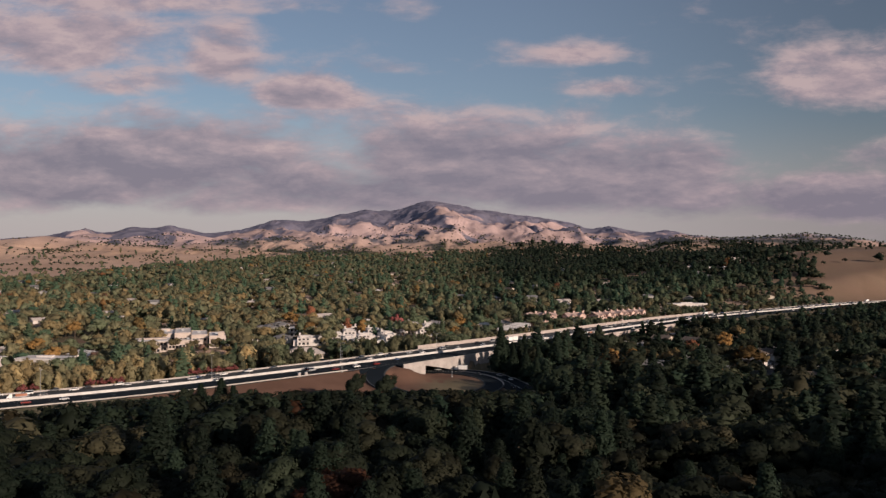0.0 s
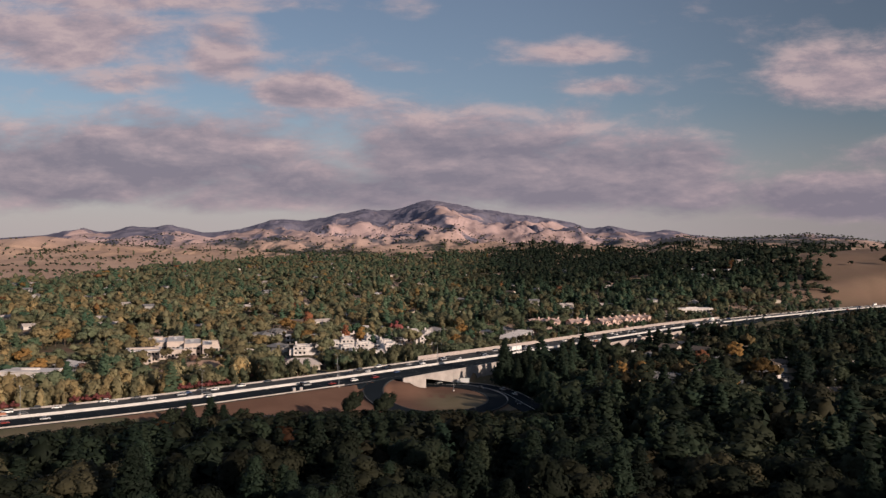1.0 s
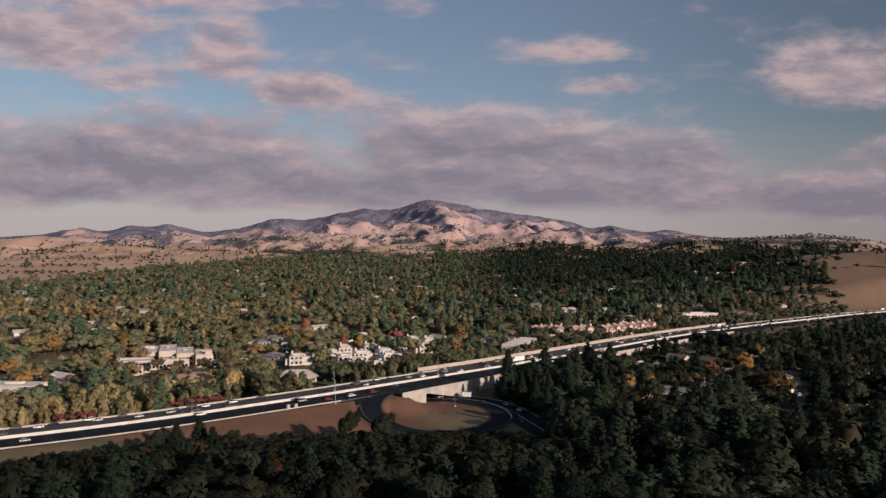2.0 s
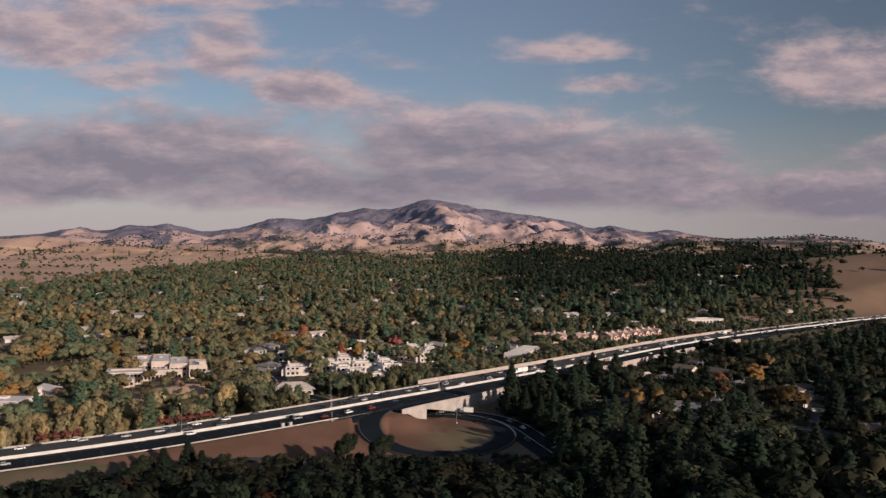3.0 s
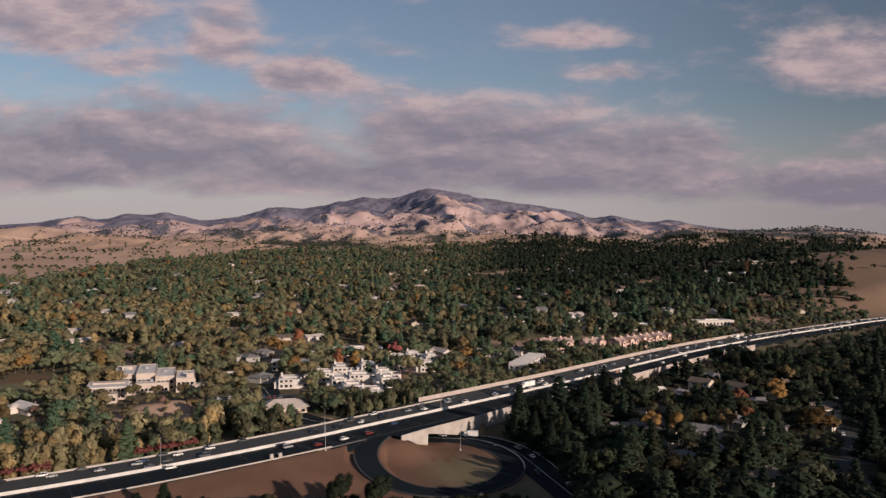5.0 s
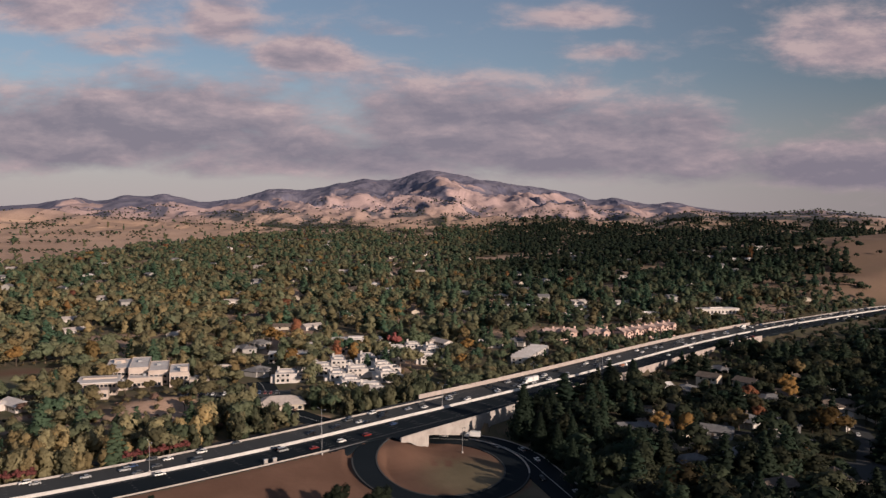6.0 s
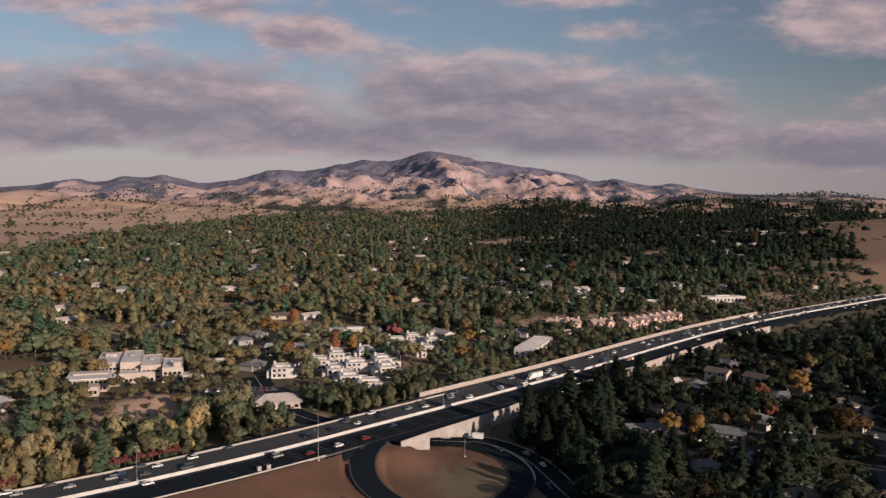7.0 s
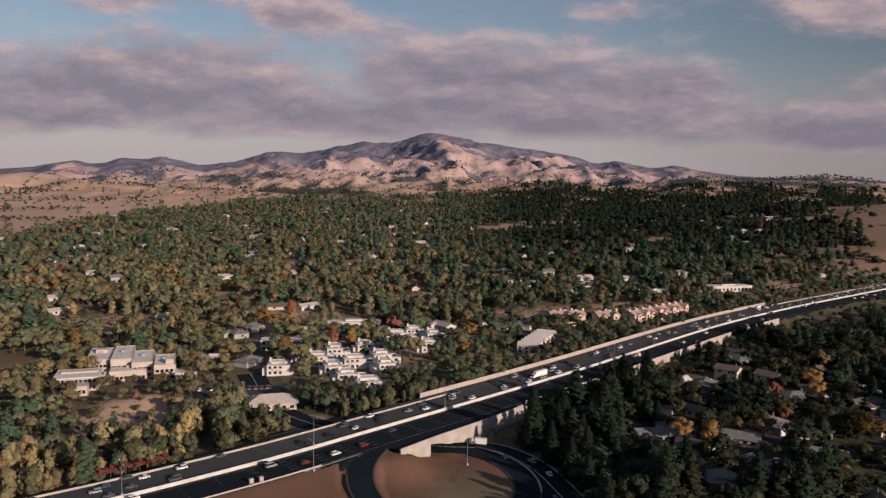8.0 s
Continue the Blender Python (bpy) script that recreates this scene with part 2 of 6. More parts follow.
CAR_PAINT = {name: shader(name + "_car_paint", c, r, m, spec=0.5) for name, c, r, m in (
    ("white", (0.78, 0.77, 0.74), 0.3, 0.0), ("silver", (0.48, 0.49, 0.50), 0.35, 0.5), ("black", (0.015, 0.015, 0.018), 0.25, 0.0),
    ("grey", (0.12, 0.125, 0.13), 0.3, 0.3), ("red", (0.20, 0.022, 0.018), 0.3, 0.0), ("blue", (0.04, 0.08, 0.18), 0.3, 0.2))}

# ---- helpers for meshes ----
rng = np.random.default_rng(7)
LATTICE = rng.random((64, 64))


def value_noise(x, y):
    """Smooth value noise in 0..1 on arrays."""
    xi, yi = np.floor(x).astype(int), np.floor(y).astype(int)
    fx, fy = x - xi, y - yi
    fx, fy = fx * fx * (3 - 2 * fx), fy * fy * (3 - 2 * fy)
    a, b = LATTICE[xi % 64, yi % 64], LATTICE[(xi + 1) % 64, yi % 64]
    c, d = LATTICE[xi % 64, (yi + 1) % 64], LATTICE[(xi + 1) % 64, (yi + 1) % 64]
    return (a * (1 - fx) + b * fx) * (1 - fy) + (c * (1 - fx) + d * fx) * fy


def fbm(x, y, octaves=4, gain=0.5):
    total, amp, norm = 0.0, 1.0, 0.0
    for i in range(octaves):
        total = total + amp * value_noise(x + 17.3 * i, y - 9.1 * i)
        norm += amp
        amp *= gain
        x, y = x * 1.93 + y * 0.31, y * 1.93 - x * 0.31
    return total / norm


def ridged(x, y, octaves=4):
    total, amp, norm = 0.0, 1.0, 0.0
    for i in range(octaves):
        total = total + amp * (1 - np.abs(2 * value_noise(x + 5.7 * i, y + 3.3 * i) - 1)) ** 1.6
        norm += amp
        amp *= 0.5
        x, y = x * 1.9 + y * 0.4, y * 1.9 - x * 0.4
    return total / norm


def smooth(x, lo, hi):
    t = np.clip((x - lo) / (hi - lo), 0, 1)
    return t * t * (3 - 2 * t)


class Build:
    """Gathers the vertices and faces of one mesh."""

    def __init__(self):
        self.v, self.f = [], []

    def poly(self, points):
        n = len(self.v)
        self.v += [tuple(p) for p in points]
        self.f.append(tuple(range(n, n + len(points))))
        return self

    def box(self, x0, x1, y0, y1, z0, z1, taper=0.0, m=None):
        """A block, its top drawn in by taper."""
        n, t = len(self.v), taper
        pts = [(x0, y0, z0), (x1, y0, z0), (x1, y1, z0), (x0, y1, z0), (x0 + t, y0 + t, z1), (x1 - t, y0 + t, z1), (x1 - t, y1 - t, z1), (x0 + t, y1 - t, z1)]
        self.v += [tuple(m @ Vector(p)) for p in pts] if m else pts
        self.f += [tuple(n + i for i in q) for q in ((0, 3, 2, 1), (4, 5, 6, 7), (0, 1, 5, 4), (1, 2, 6, 5), (2, 3, 7, 6), (3, 0, 4, 7))]
        return self

    def prism(self, outline, z0, z1):
        """An outline in plan, counter-clockwise, raised from z0 to z1."""
        n, k = len(self.v), len(outline)
        self.v += [(x, y, z0) for x, y in outline] + [(x, y, z1) for x, y in outline]
        self.f += [tuple(n + i for i in reversed(range(k))), tuple(n + k + i for i in range(k))]
        self.f += [(n + i, n + (i + 1) % k, n + k + (i + 1) % k, n + k + i) for i in range(k)]
        return self

    def side(self, outline, y0, y1):
        """An outline in x and z, clockwise seen from -y, pushed from y0 to y1."""
        n, k = len(self.v), len(outline)
        self.v += [(x, y0, z) for x, z in outline] + [(x, y1, z) for x, z in outline]
        self.f += [tuple(n + i for i in range(k)), tuple(n + k + i for i in reversed(range(k)))]
        self.f += [(n + (i + 1) % k, n + i, n + k + i, n + k + (i + 1) % k) for i in range(k)]
        return self

    def tube(self, a, b, r0, r1, sides=8):
        a, b = Vector(a), Vector(b)
        q = (b - a).to_track_quat("Z", "Y")
        n = len(self.v)
        for c, r in ((a, r0), (b, r1)):
            for i in range(sides):
                w = 2 * math.pi * i / sides
                self.v.append(tuple(c + q @ Vector((r * math.cos(w), r * math.sin(w), 0))))
        self.f += [(n + i, n + (i + 1) % sides, n + sides + (i + 1) % sides, n + sides + i) for i in range(sides)]
        self.f += [tuple(n + i for i in reversed(range(sides))), tuple(n + sides + i for i in range(sides))]
        return self

    def ribbon(self, rows):
        """A swept band: each row holds the same number of points across; open at both ends, closed round."""
        n, k = len(self.v), len(rows[0])
        for r in rows:
            self.v += [tuple(p) for p in r]
        for j in range(len(rows) - 1):
            for i in range(k):
                a, b = n + j * k + i, n + j * k + (i + 1) % k
                self.f.append((a, b, b + k, a + k))
        self.f += [tuple(n + i for i in reversed(range(k))), tuple(n + (len(rows) - 1) * k + i for i in range(k))]
        return self

    def mesh(self, name, material, soft=False):
        me = bpy.data.meshes.new(name)
        me.from_pydata(self.v, [], self.f)
        me.materials.append(material)
        if soft:
            me.polygons.foreach_set("use_smooth", [True] * len(me.polygons))
        me.update()
        return me


def array_mesh(name, verts, faces, material, attrs=None, soft=False, normals=None):
    """A mesh from numpy arrays of vertices and of triangles or quads, with float attributes on the points."""
    me = bpy.data.meshes.new(name)
    k = faces.shape[1]
    me.vertices.add(len(verts))
    me.vertices.foreach_set("co", np.ascontiguousarray(verts, dtype=np.float32).ravel())
    me.loops.add(faces.size)
    me.loops.foreach_set("vertex_index", np.ascontiguousarray(faces, dtype=np.int32).ravel())
    me.polygons.add(len(faces))
    me.polygons.foreach_set("loop_start", np.arange(0, faces.size, k, dtype=np.int32))
    me.polygons.foreach_set("use_smooth", np.full(len(faces), soft))
    me.update(calc_edges=True)
    for key, values in (attrs or {}).items():
        a = me.attributes.new(key, "FLOAT", "POINT")
        a.data.foreach_set("value", np.ascontiguousarray(values, dtype=np.float32))
    me.materials.append(material)
    me.validate()
    if normals is not None:
        me.normals_split_custom_set_from_vertices(normals)
    return me


def part(name, build, material, parent, label=""):
    """One mesh object under a thing or under a part."""
    ob = new(name, build if isinstance(build, bpy.types.Mesh) else build.mesh(name, material))
    ob.parent = parent
    return tagged(ob, label) if label else ob


def thing(name, m, label, category, group="", kind="", data=None):
    ob = new(name, data)
    ob.matrix_world = m
    return tagged(ob, label, category, group, kind)


# ---- the freeway's line ----
ROAD_Z, LOW_Z = 3.4, -2.6
KNOTS = [(-900, -60), (-640, 66), (-390, 207), (-151, 341), (-62, 396), (4, 452), (100, 539), (250, 682), (408, 803), (580, 915), (900, 1060), (1300, 1200)]


def spline(knots, step=3.0):
    """Points at even steps along a Catmull-Rom curve through the knots."""
    p = np.array([2 * np.array(knots[0]) - knots[1], *knots, 2 * np.array(knots[-1]) - knots[-2]], dtype=float)
    out = []
    for i in range(1, len(p) - 2):
        a, b, c, d = p[i - 1:i + 3]
        n = max(2, int(np.hypot(*(c - b)) / step))
        t = (np.arange(n) / n)[:, None]
        out.append(0.5 * (2 * b + (c - a) * t + (2 * a - 5 * b + 4 * c - d) * t ** 2 + (3 * b - a - 3 * c + d) * t ** 3))
    return np.vstack([*out, p[-2:-1]])


class Line:
    """A line in plan with its left-hand normals and arc lengths."""

    def __init__(self, points):
        self.p = points
        w = np.gradient(points, axis=0)
        w /= np.linalg.norm(w, axis=1)[:, None]
        self.way, self.side = w, np.stack([-w[:, 1], w[:, 0]], axis=1)
        self.s = np.concatenate([[0], np.cumsum(np.linalg.norm(np.diff(points, axis=0), axis=1))])

    def at(self, s, d):
        """The place s metres along and d metres to the left."""
        x, y = (np.interp(s, self.s, self.p[:, i]) for i in (0, 1))
        nx, ny = (np.interp(s, self.s, self.side[:, i]) for i in (0, 1))
        return x + nx * d, y + ny * d

    def turn(self, s):
        return math.degrees(math.atan2(np.interp(s, self.s, self.way[:, 1]), np.interp(s, self.s, self.way[:, 0])))

    def near(self, x, y):
        """Arc length and signed distance of many places."""
        x, y = np.atleast_1d(x).astype(float), np.atleast_1d(y).astype(float)
        s, d = np.empty(x.size), np.empty(x.size)
        xs, ys = x.ravel(), y.ravel()
        for i in range(0, x.size, 20000):
            ax, ay = xs[i:i + 20000, None] - self.p[None, :, 0], ys[i:i + 20000, None] - self.p[None, :, 1]
            j = np.argmin(ax * ax + ay * ay, axis=1)
            k = np.arange(len(j))
            s[i:i + 20000] = self.s[j]
            d[i:i + 20000] = ax[k, j] * self.side[j, 0] + ay[k, j] * self.side[j, 1]
            far = np.hypot(ax[k, j], ay[k, j])
            d[i:i + 20000] = np.where(np.abs(d[i:i + 20000]) < far * 0.7, np.sign(d[i:i + 20000]) * far, d[i:i + 20000])
        return s.reshape(x.shape), d.reshape(x.shape)


freeway = Line(spline(KNOTS))
S0 = float(freeway.near(4, 452)[0][0])          # arc length abreast of the interchange


def dip(s):
    """The freeway sinks a little away from the bridge."""
    return -1.3 * smooth(s, S0 - 60, S0 - 170)


street = Line(spline([(96, 150), (84, 250), (70, 330), (60, 385), (53, 418), (40, 437), (18, 442), (-10, 454), (-50, 492), (-75, 560)]))
BRIDGE_S0, BRIDGE_S1 = float(freeway.near(16.5, 430.6)[0][0]), float(freeway.near(41, 454)[0][0])
RING = (20.0, 402.5)                             # the loop ramp's middle
RING_IN, RING_OUT = (24.8, 31.5), (33.5, 41.0)   # half-widths of its two edges


def ring_z(angle):
    """The loop's height by the angle (degrees) in which it is climbed, clockwise from the street."""
    climbed = (50 - angle) % 360
    climbed = np.where(climbed > 320, 0, climbed)
    return LOW_Z + 0.15 + (ROAD_Z - LOW_Z) * smooth(climbed, 150, 280)


def ring_far(x, y):
    """How far out a place lies: 0 on the inner edge, 1 on the outer; and its angle."""
    dx, dy = x - RING[0], y - RING[1]
    a = np.arctan2(dy / RING_OUT[1], dx / RING_OUT[0])
    r = np.hypot(dx, dy)
    ri = np.hypot(RING_IN[0] * np.cos(a), RING_IN[1] * np.sin(a))
    ro = np.hypot(RING_OUT[0] * np.cos(a), RING_OUT[1] * np.sin(a))
    return r, ri, ro, np.degrees(a)


# ---- the lie of the land ----
# skyline of the far range: bearing (degrees) and height
SKYLINE = [(-60, 70), (-31, 112), (-26, 122), (-23.2, 142), (-21.0, 180), (-19.5, 160), (-17.9, 195), (-16.8, 186), (-15.5, 211), (-12.9, 162), (-10.6, 190), (-8.2, 250), (-6.2, 236), (-4.6, 262), (-2.2, 311), (-0.2, 299),
           (1.6, 345), (3.0, 366), (4.4, 344), (6.5, 310), (10.7, 266), (12.7, 242), (14.4, 196), (15.9, 215), (17.9, 176), (19.8, 191), (21.8, 153), (24, 136), (28, 120), (60, 80)]


def land(x, y):
    """Height of the ground, and how woody, strawy, dirty and grassy it is."""
    x, y = np.atleast_1d(np.asarray(x, dtype=float)), np.atleast_1d(np.asarray(y, dtype=float))
    r, az = np.hypot(x, y), np.degrees(np.arctan2(x, y))
    ahead = smooth(np.abs(az), 75, 45)
    z = np.full(x.shape, -2.0) + (fbm(x / 160, y / 160, 3) - 0.5) * 2.0 * smooth(np.hypot(x - 10, y - 420), 120, 260)
    z += 0.032 * np.clip(r - 900, 0, 1780) * ahead
    # the far range: a crest at 4600 m, with spurs running down to the valley
    bearing, high = np.array(SKYLINE).T
    crest = sum(np.interp(az + o, bearing, high) for o in (-0.4, -0.2, 0.0, 0.2, 0.4)) / 5
    along = np.clip((r - 2050) / 2550, 0, 1)
    body = np.clip(crest - 52, 0, None) * along ** 1.75 * np.where(r > 4600, np.exp(-((r - 4600) / 260) ** 2), 1)
    wx, wy = x + 180 * (fbm(x / 500, y / 500, 2) - 0.5), y + 180 * (fbm(x / 500 + 9, y / 500, 2) - 0.5)
    spur = ridged(wx / 620 + 3.1, wy / 900 + 1.7, 5) - 0.48
    body += spur * 125 * smooth(r, 2300, 3300) * (1 - smooth(r, 3850, 4350)) * smooth(crest, 70, 230)
    body += (ridged(wx / 210, wy / 260, 4) - 0.5) * 50 * (0.25 + 0.75 * smooth(crest, 120, 240)) * smooth(r, 2100, 2900) * (1 - smooth(r, 4250, 4560))
    body += (ridged(wx / 95, wy / 110, 3) - 0.5) * 30 * smooth(crest, 120, 240) * smooth(r, 2500, 3200) * (1 - smooth(r, 4250, 4560))
    body += (fbm(az * 1.6 + 40, r / 260, 4) - 0.5) * 18 * smooth(r, 4000, 4300) * smooth(crest, 90, 200)
    z += body * ahead
    # golden hills on one side of the valley, wooded ridge and bare hill on the other
    rough = (ridged(x / 300 + 1.3, y / 330 + 8.2, 4) - 0.5)
    gold = np.exp(-(np.abs(az + 26) / 15.5) ** 4) * smooth(r, 1850, 2850) * (1 - smooth(r, 2950, 3500))
    dell = ridged(x / 420 + 6.1, y / 520 + 3.4, 3) - 0.5
    z += gold * (20 + 36 * dell + 22 * rough) + smooth(r, 1750, 2150) * (1 - smooth(r, 2500, 3100)) * smooth(az, 8, -6) * 12 * (fbm(x / 150 + 2.2, y / 170, 3) - 0.5)
    knoll = np.exp(-((az + 9.8) / 3.1) ** 2 - ((r - 2930) / 190) ** 2)
    z += knoll * (30 + 16 * rough)
    wooded = np.exp(-(np.abs(az - 26.5) / 7.5) ** 4) * np.exp(-((r - 3000) / 380) ** 2)
    z += wooded * (46 + 30 * rough)
    q = ((x - 850) / 470) ** 2 + ((y - 1280) / 340) ** 2
    bare = np.exp(-q)
    z += bare * (52 + 14 * rough)
    # a long unseen ridge added behind, below the low sun, to shade the foreground
    w, e = 0.669 * x - 0.743 * y, 0.743 * x + 0.669 * y
    z += (156 - 22 * smooth(e, 170, 340) + 34 * (fbm(e / 110 + 5, w / 400, 4) - 0.5)) * np.exp(-((w - 430) / 150) ** 2) * smooth(np.abs(e - 100), 1300, 800)
    # the sunny bank before the office
    z += 4.5 * np.exp(-((x + 110) / 22) ** 2 - ((y - 499) / 15) ** 2)
    # freeway bank, loop and street
    s, d = freeway.near(x, y)
    off = np.maximum(np.abs(d) - 18.5, 0)
    fall = np.where(d < 0, 0.17, 0.30)
    bank = ROAD_Z + dip(s) - 0.25 - fall * off
    walled = (d < -18.6) & (s > BRIDGE_S1 + 1) & (s < S0 + 420)
    bank = np.where(walled, -3.0, bank)
    keep_back = smooth(np.abs(d), 24, 85)
    z = np.where((z > ROAD_Z - 0.3) & (r < 2400), np.maximum(ROAD_Z - 0.3, z * keep_back + (ROAD_Z - 0.3) * (1 - keep_back)), z)
    z = np.where(r < 2400, np.maximum(z, np.where(bank > -2.4, bank, -99)), z)
    rr, ri, ro, a = ring_far(x, y)
    rz = np.where((a > 44) & (a < 140), LOW_Z, ring_z(a) - 0.25)
    ramp = np.where(rr > ro + 0.5, rz - 0.30 * (rr - ro - 0.5), np.where(rr < ri - 0.5, np.maximum(rz - 0.10 * (ri - 0.5 - rr), LOW_Z), rz))
    site = rr < ro + 24
    # inside the loop a dirt slope falls from the freeway side to the street side
    slope = LOW_Z + (ROAD_Z - 0.3 - LOW_Z) * np.exp(-((x - 2.0) ** 2 + (y - 416.5) ** 2) / 11.5 ** 2) + 0.5 * (fbm(x / 9, y / 9, 3) - 0.5)
    inside = (rr < ri) | ((a > 44) & (a < 140))
    ramp = np.where(inside, np.where((rr < ri - 3) | (rr > ri), np.clip(slope, LOW_Z, ROAD_Z - 0.4), np.maximum(ramp, slope)), ramp)
    z = np.where(site & (d < -17), np.maximum(np.where(rr < ro + 3, ramp, z * 0 + np.maximum(ramp, bank)), LOW_Z - 0.2), z)
    ss, sd = street.near(x, y)
    cut = smooth(np.abs(sd), 11.2, 12.4)
    under = (np.abs(sd) < 13) & (y > 300) & (y < 560) & ((rr > ro - 1) | (a > 40) & (a < 75))
    floor_z = LOW_Z - 0.2 + 0 * z
    z = np.where(under, np.minimum(z, floor_z + (z - floor_z) * cut), z)
    # the hollow under the bridge
    hole = (d > -26.5) & (d < -1.0) & (s > BRIDGE_S0 - 0.5) & (s < BRIDGE_S1 + 0.5)
    z = np.where(hole, LOW_Z - 0.2, z)
    # what grows: chaparral on the high and hollow ground, straw on the rest
    hem = np.interp(az, (-32, -24, -21, -18, -13, -9, 2, 9, 20), (1380, 1440, 1540, 1740, 2000, 2220, 2350, 2600, 2720)) + 130 * (fbm(x / 180 + 8, y / 180, 3) - 0.5)
    far = smooth(r, hem - 25, hem + 35) * ahead
    patch = fbm(x / 260 + 4, y / 200 + 2, 5)
    hollow = 0.5 - ridged(wx / 210, wy / 260, 4)
    fleck = fbm(x / 75 + 1, y / 105 + 6, 4)
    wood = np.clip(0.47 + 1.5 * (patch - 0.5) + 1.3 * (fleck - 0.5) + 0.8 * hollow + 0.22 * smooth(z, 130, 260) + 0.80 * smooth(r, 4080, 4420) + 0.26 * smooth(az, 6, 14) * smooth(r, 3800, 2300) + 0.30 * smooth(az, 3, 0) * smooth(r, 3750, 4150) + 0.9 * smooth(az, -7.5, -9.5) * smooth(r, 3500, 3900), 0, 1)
    wood = wood * (1 - 0.85 * smooth(az, -8.5, -12.5) * (1 - smooth(r, 2900, 3300)))
    wood = np.maximum(wood, np.maximum(wooded * 0.62, knoll * 0.9)) * far
    # ground of the near wood darkened with scrub colour, in place of tree shade
    wood = np.maximum(wood, 0.85 * smooth(-d, 40, 70) * smooth(r, 800, 600) * (rr > ro + 6) * ((x > 62) | (y < 345)))
    slope_side = smooth(bare, 0.16, 0.26) * np.maximum(smooth(az + 3 * (fbm(x / 80, y / 80, 3) - 0.5), 27.0, 28.2), smooth(az, 23.0, 24.0) * smooth(y, 1060, 1010) * (fbm(x / 70, y / 70, 3) > 0.40))
    # a strip of dry meadow at the foot of the bare hill
    meadow = ((x - 452) / 40) ** 2 + ((y - 975) / 34) ** 2 + 1.6 * (fbm(x / 30 + 5, y / 30, 3) - 0.5)
    slope_side = np.maximum(slope_side, smooth(meadow, 1.15, 0.85))
    # bare hill: straw thinned with dark soil to dim it to half-light
    straw = np.maximum(far, 0.62 * slope_side)
    dirt = ((d < -17) & (d > -70) & (y > 345) & (s > S0 - 200) & (s < S0 + 14) | (rr < ro + 2)).astype(float)
    straw = np.maximum(straw, np.exp(-(((x + 108) / 26) ** 2 + ((y - 484) / 28) ** 2) ** 2) * 1.6)
    straw = np.minimum(straw, 1.0)
    straw = np.maximum(straw, 0.75 * smooth(fbm(x / 55 + 2, y / 55, 3), 0.56, 0.62) * (r > 480) * (d > 40))
    dirt = np.maximum(dirt, np.exp(-(((x + 220) / 20) ** 2 + ((y - 586) / 9) ** 2) ** 2))
    dirt = np.maximum(dirt, 0.42 * slope_side * (0.6 + 0.8 * fbm(x / 40, y / 40, 3)))
    lawn = np.exp(-(((x + 208) / 26) ** 2 + ((y - 563) / 20) ** 2) ** 3)
    lawn = np.maximum(lawn, 0.8 * np.exp(-(((x - 30) / 17) ** 2 + ((y - 391) / 22) ** 2) ** 2) * (fbm(x / 6, y / 14, 3) > 0.30))
    return z, wood, straw * (1 - dirt), dirt, lawn


def build_ground():
    ang = np.radians(np.concatenate([np.arange(-44, 47, 0.2), np.arange(47, 316, 3.0)]))
    rad = np.concatenate([np.arange(15, 330, 9.0), np.arange(330, 560, 2.5), 560 * 1.028 ** np.arange(0, 38), np.arange(1600, 4300, 24.0), np.arange(4300, 4860, 14.0)])
    a, r = np.meshgrid(ang, rad)
    x, y = (r * np.sin(a)).ravel(), (r * np.cos(a)).ravel()
    z, wood, straw, dirt, lawn = land(x, y)
    nr, na = len(rad), len(ang)
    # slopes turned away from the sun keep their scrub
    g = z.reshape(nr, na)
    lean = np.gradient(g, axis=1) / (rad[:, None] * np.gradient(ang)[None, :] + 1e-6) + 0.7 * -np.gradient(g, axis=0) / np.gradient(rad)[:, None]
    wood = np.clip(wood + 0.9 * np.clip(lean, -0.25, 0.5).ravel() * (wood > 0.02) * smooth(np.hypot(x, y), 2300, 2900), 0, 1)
    i, j = np.meshgrid(np.arange(nr - 1), np.arange(na), indexing="ij")
    jn = (j + 1) % na
    quads = np.stack([i * na + j, (i + 1) * na + j, (i + 1) * na + jn, i * na + jn], axis=-1).reshape(-1, 4)[:, ::-1]
    # range grows with distance and blends the haze tint into the ground colours
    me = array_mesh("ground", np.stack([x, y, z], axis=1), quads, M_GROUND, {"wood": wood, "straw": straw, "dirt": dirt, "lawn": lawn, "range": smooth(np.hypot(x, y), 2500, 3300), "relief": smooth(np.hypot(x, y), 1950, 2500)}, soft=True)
    ob = new("ground", me)
    tagged(ob, "dry valley floor rising to golden grass hills and a dark-topped mountain", "ground", kind="structure")
    cap = Build().poly([(15 * math.sin(w), 15 * math.cos(w), -2.2) for w in ang[::-8]])
    tagged(new("ground", cap.mesh("ground_middle", M_GROUND)), "dry soil of the valley floor under the trees", "ground", kind="structure")


build_ground()


# ---- roads ----
def sweep(line, s0, s1, outline, step=6.0):
    """An outline of (offset, height) carried along a line."""
    b, rows = Build(), []
    for s in np.linspace(s0, s1, max(2, int((s1 - s0) / step))):
        h = dip(s) if line is freeway else 0.0
        rows.append([(*line.at(s, d), z + h) for d, z in outline])
    return b.ribbon(rows)


END = float(freeway.s[-1])
WALL_START = float(freeway.near(15, 492)[0][0])
WALL_END = float(freeway.near(305, 765)[0][0])


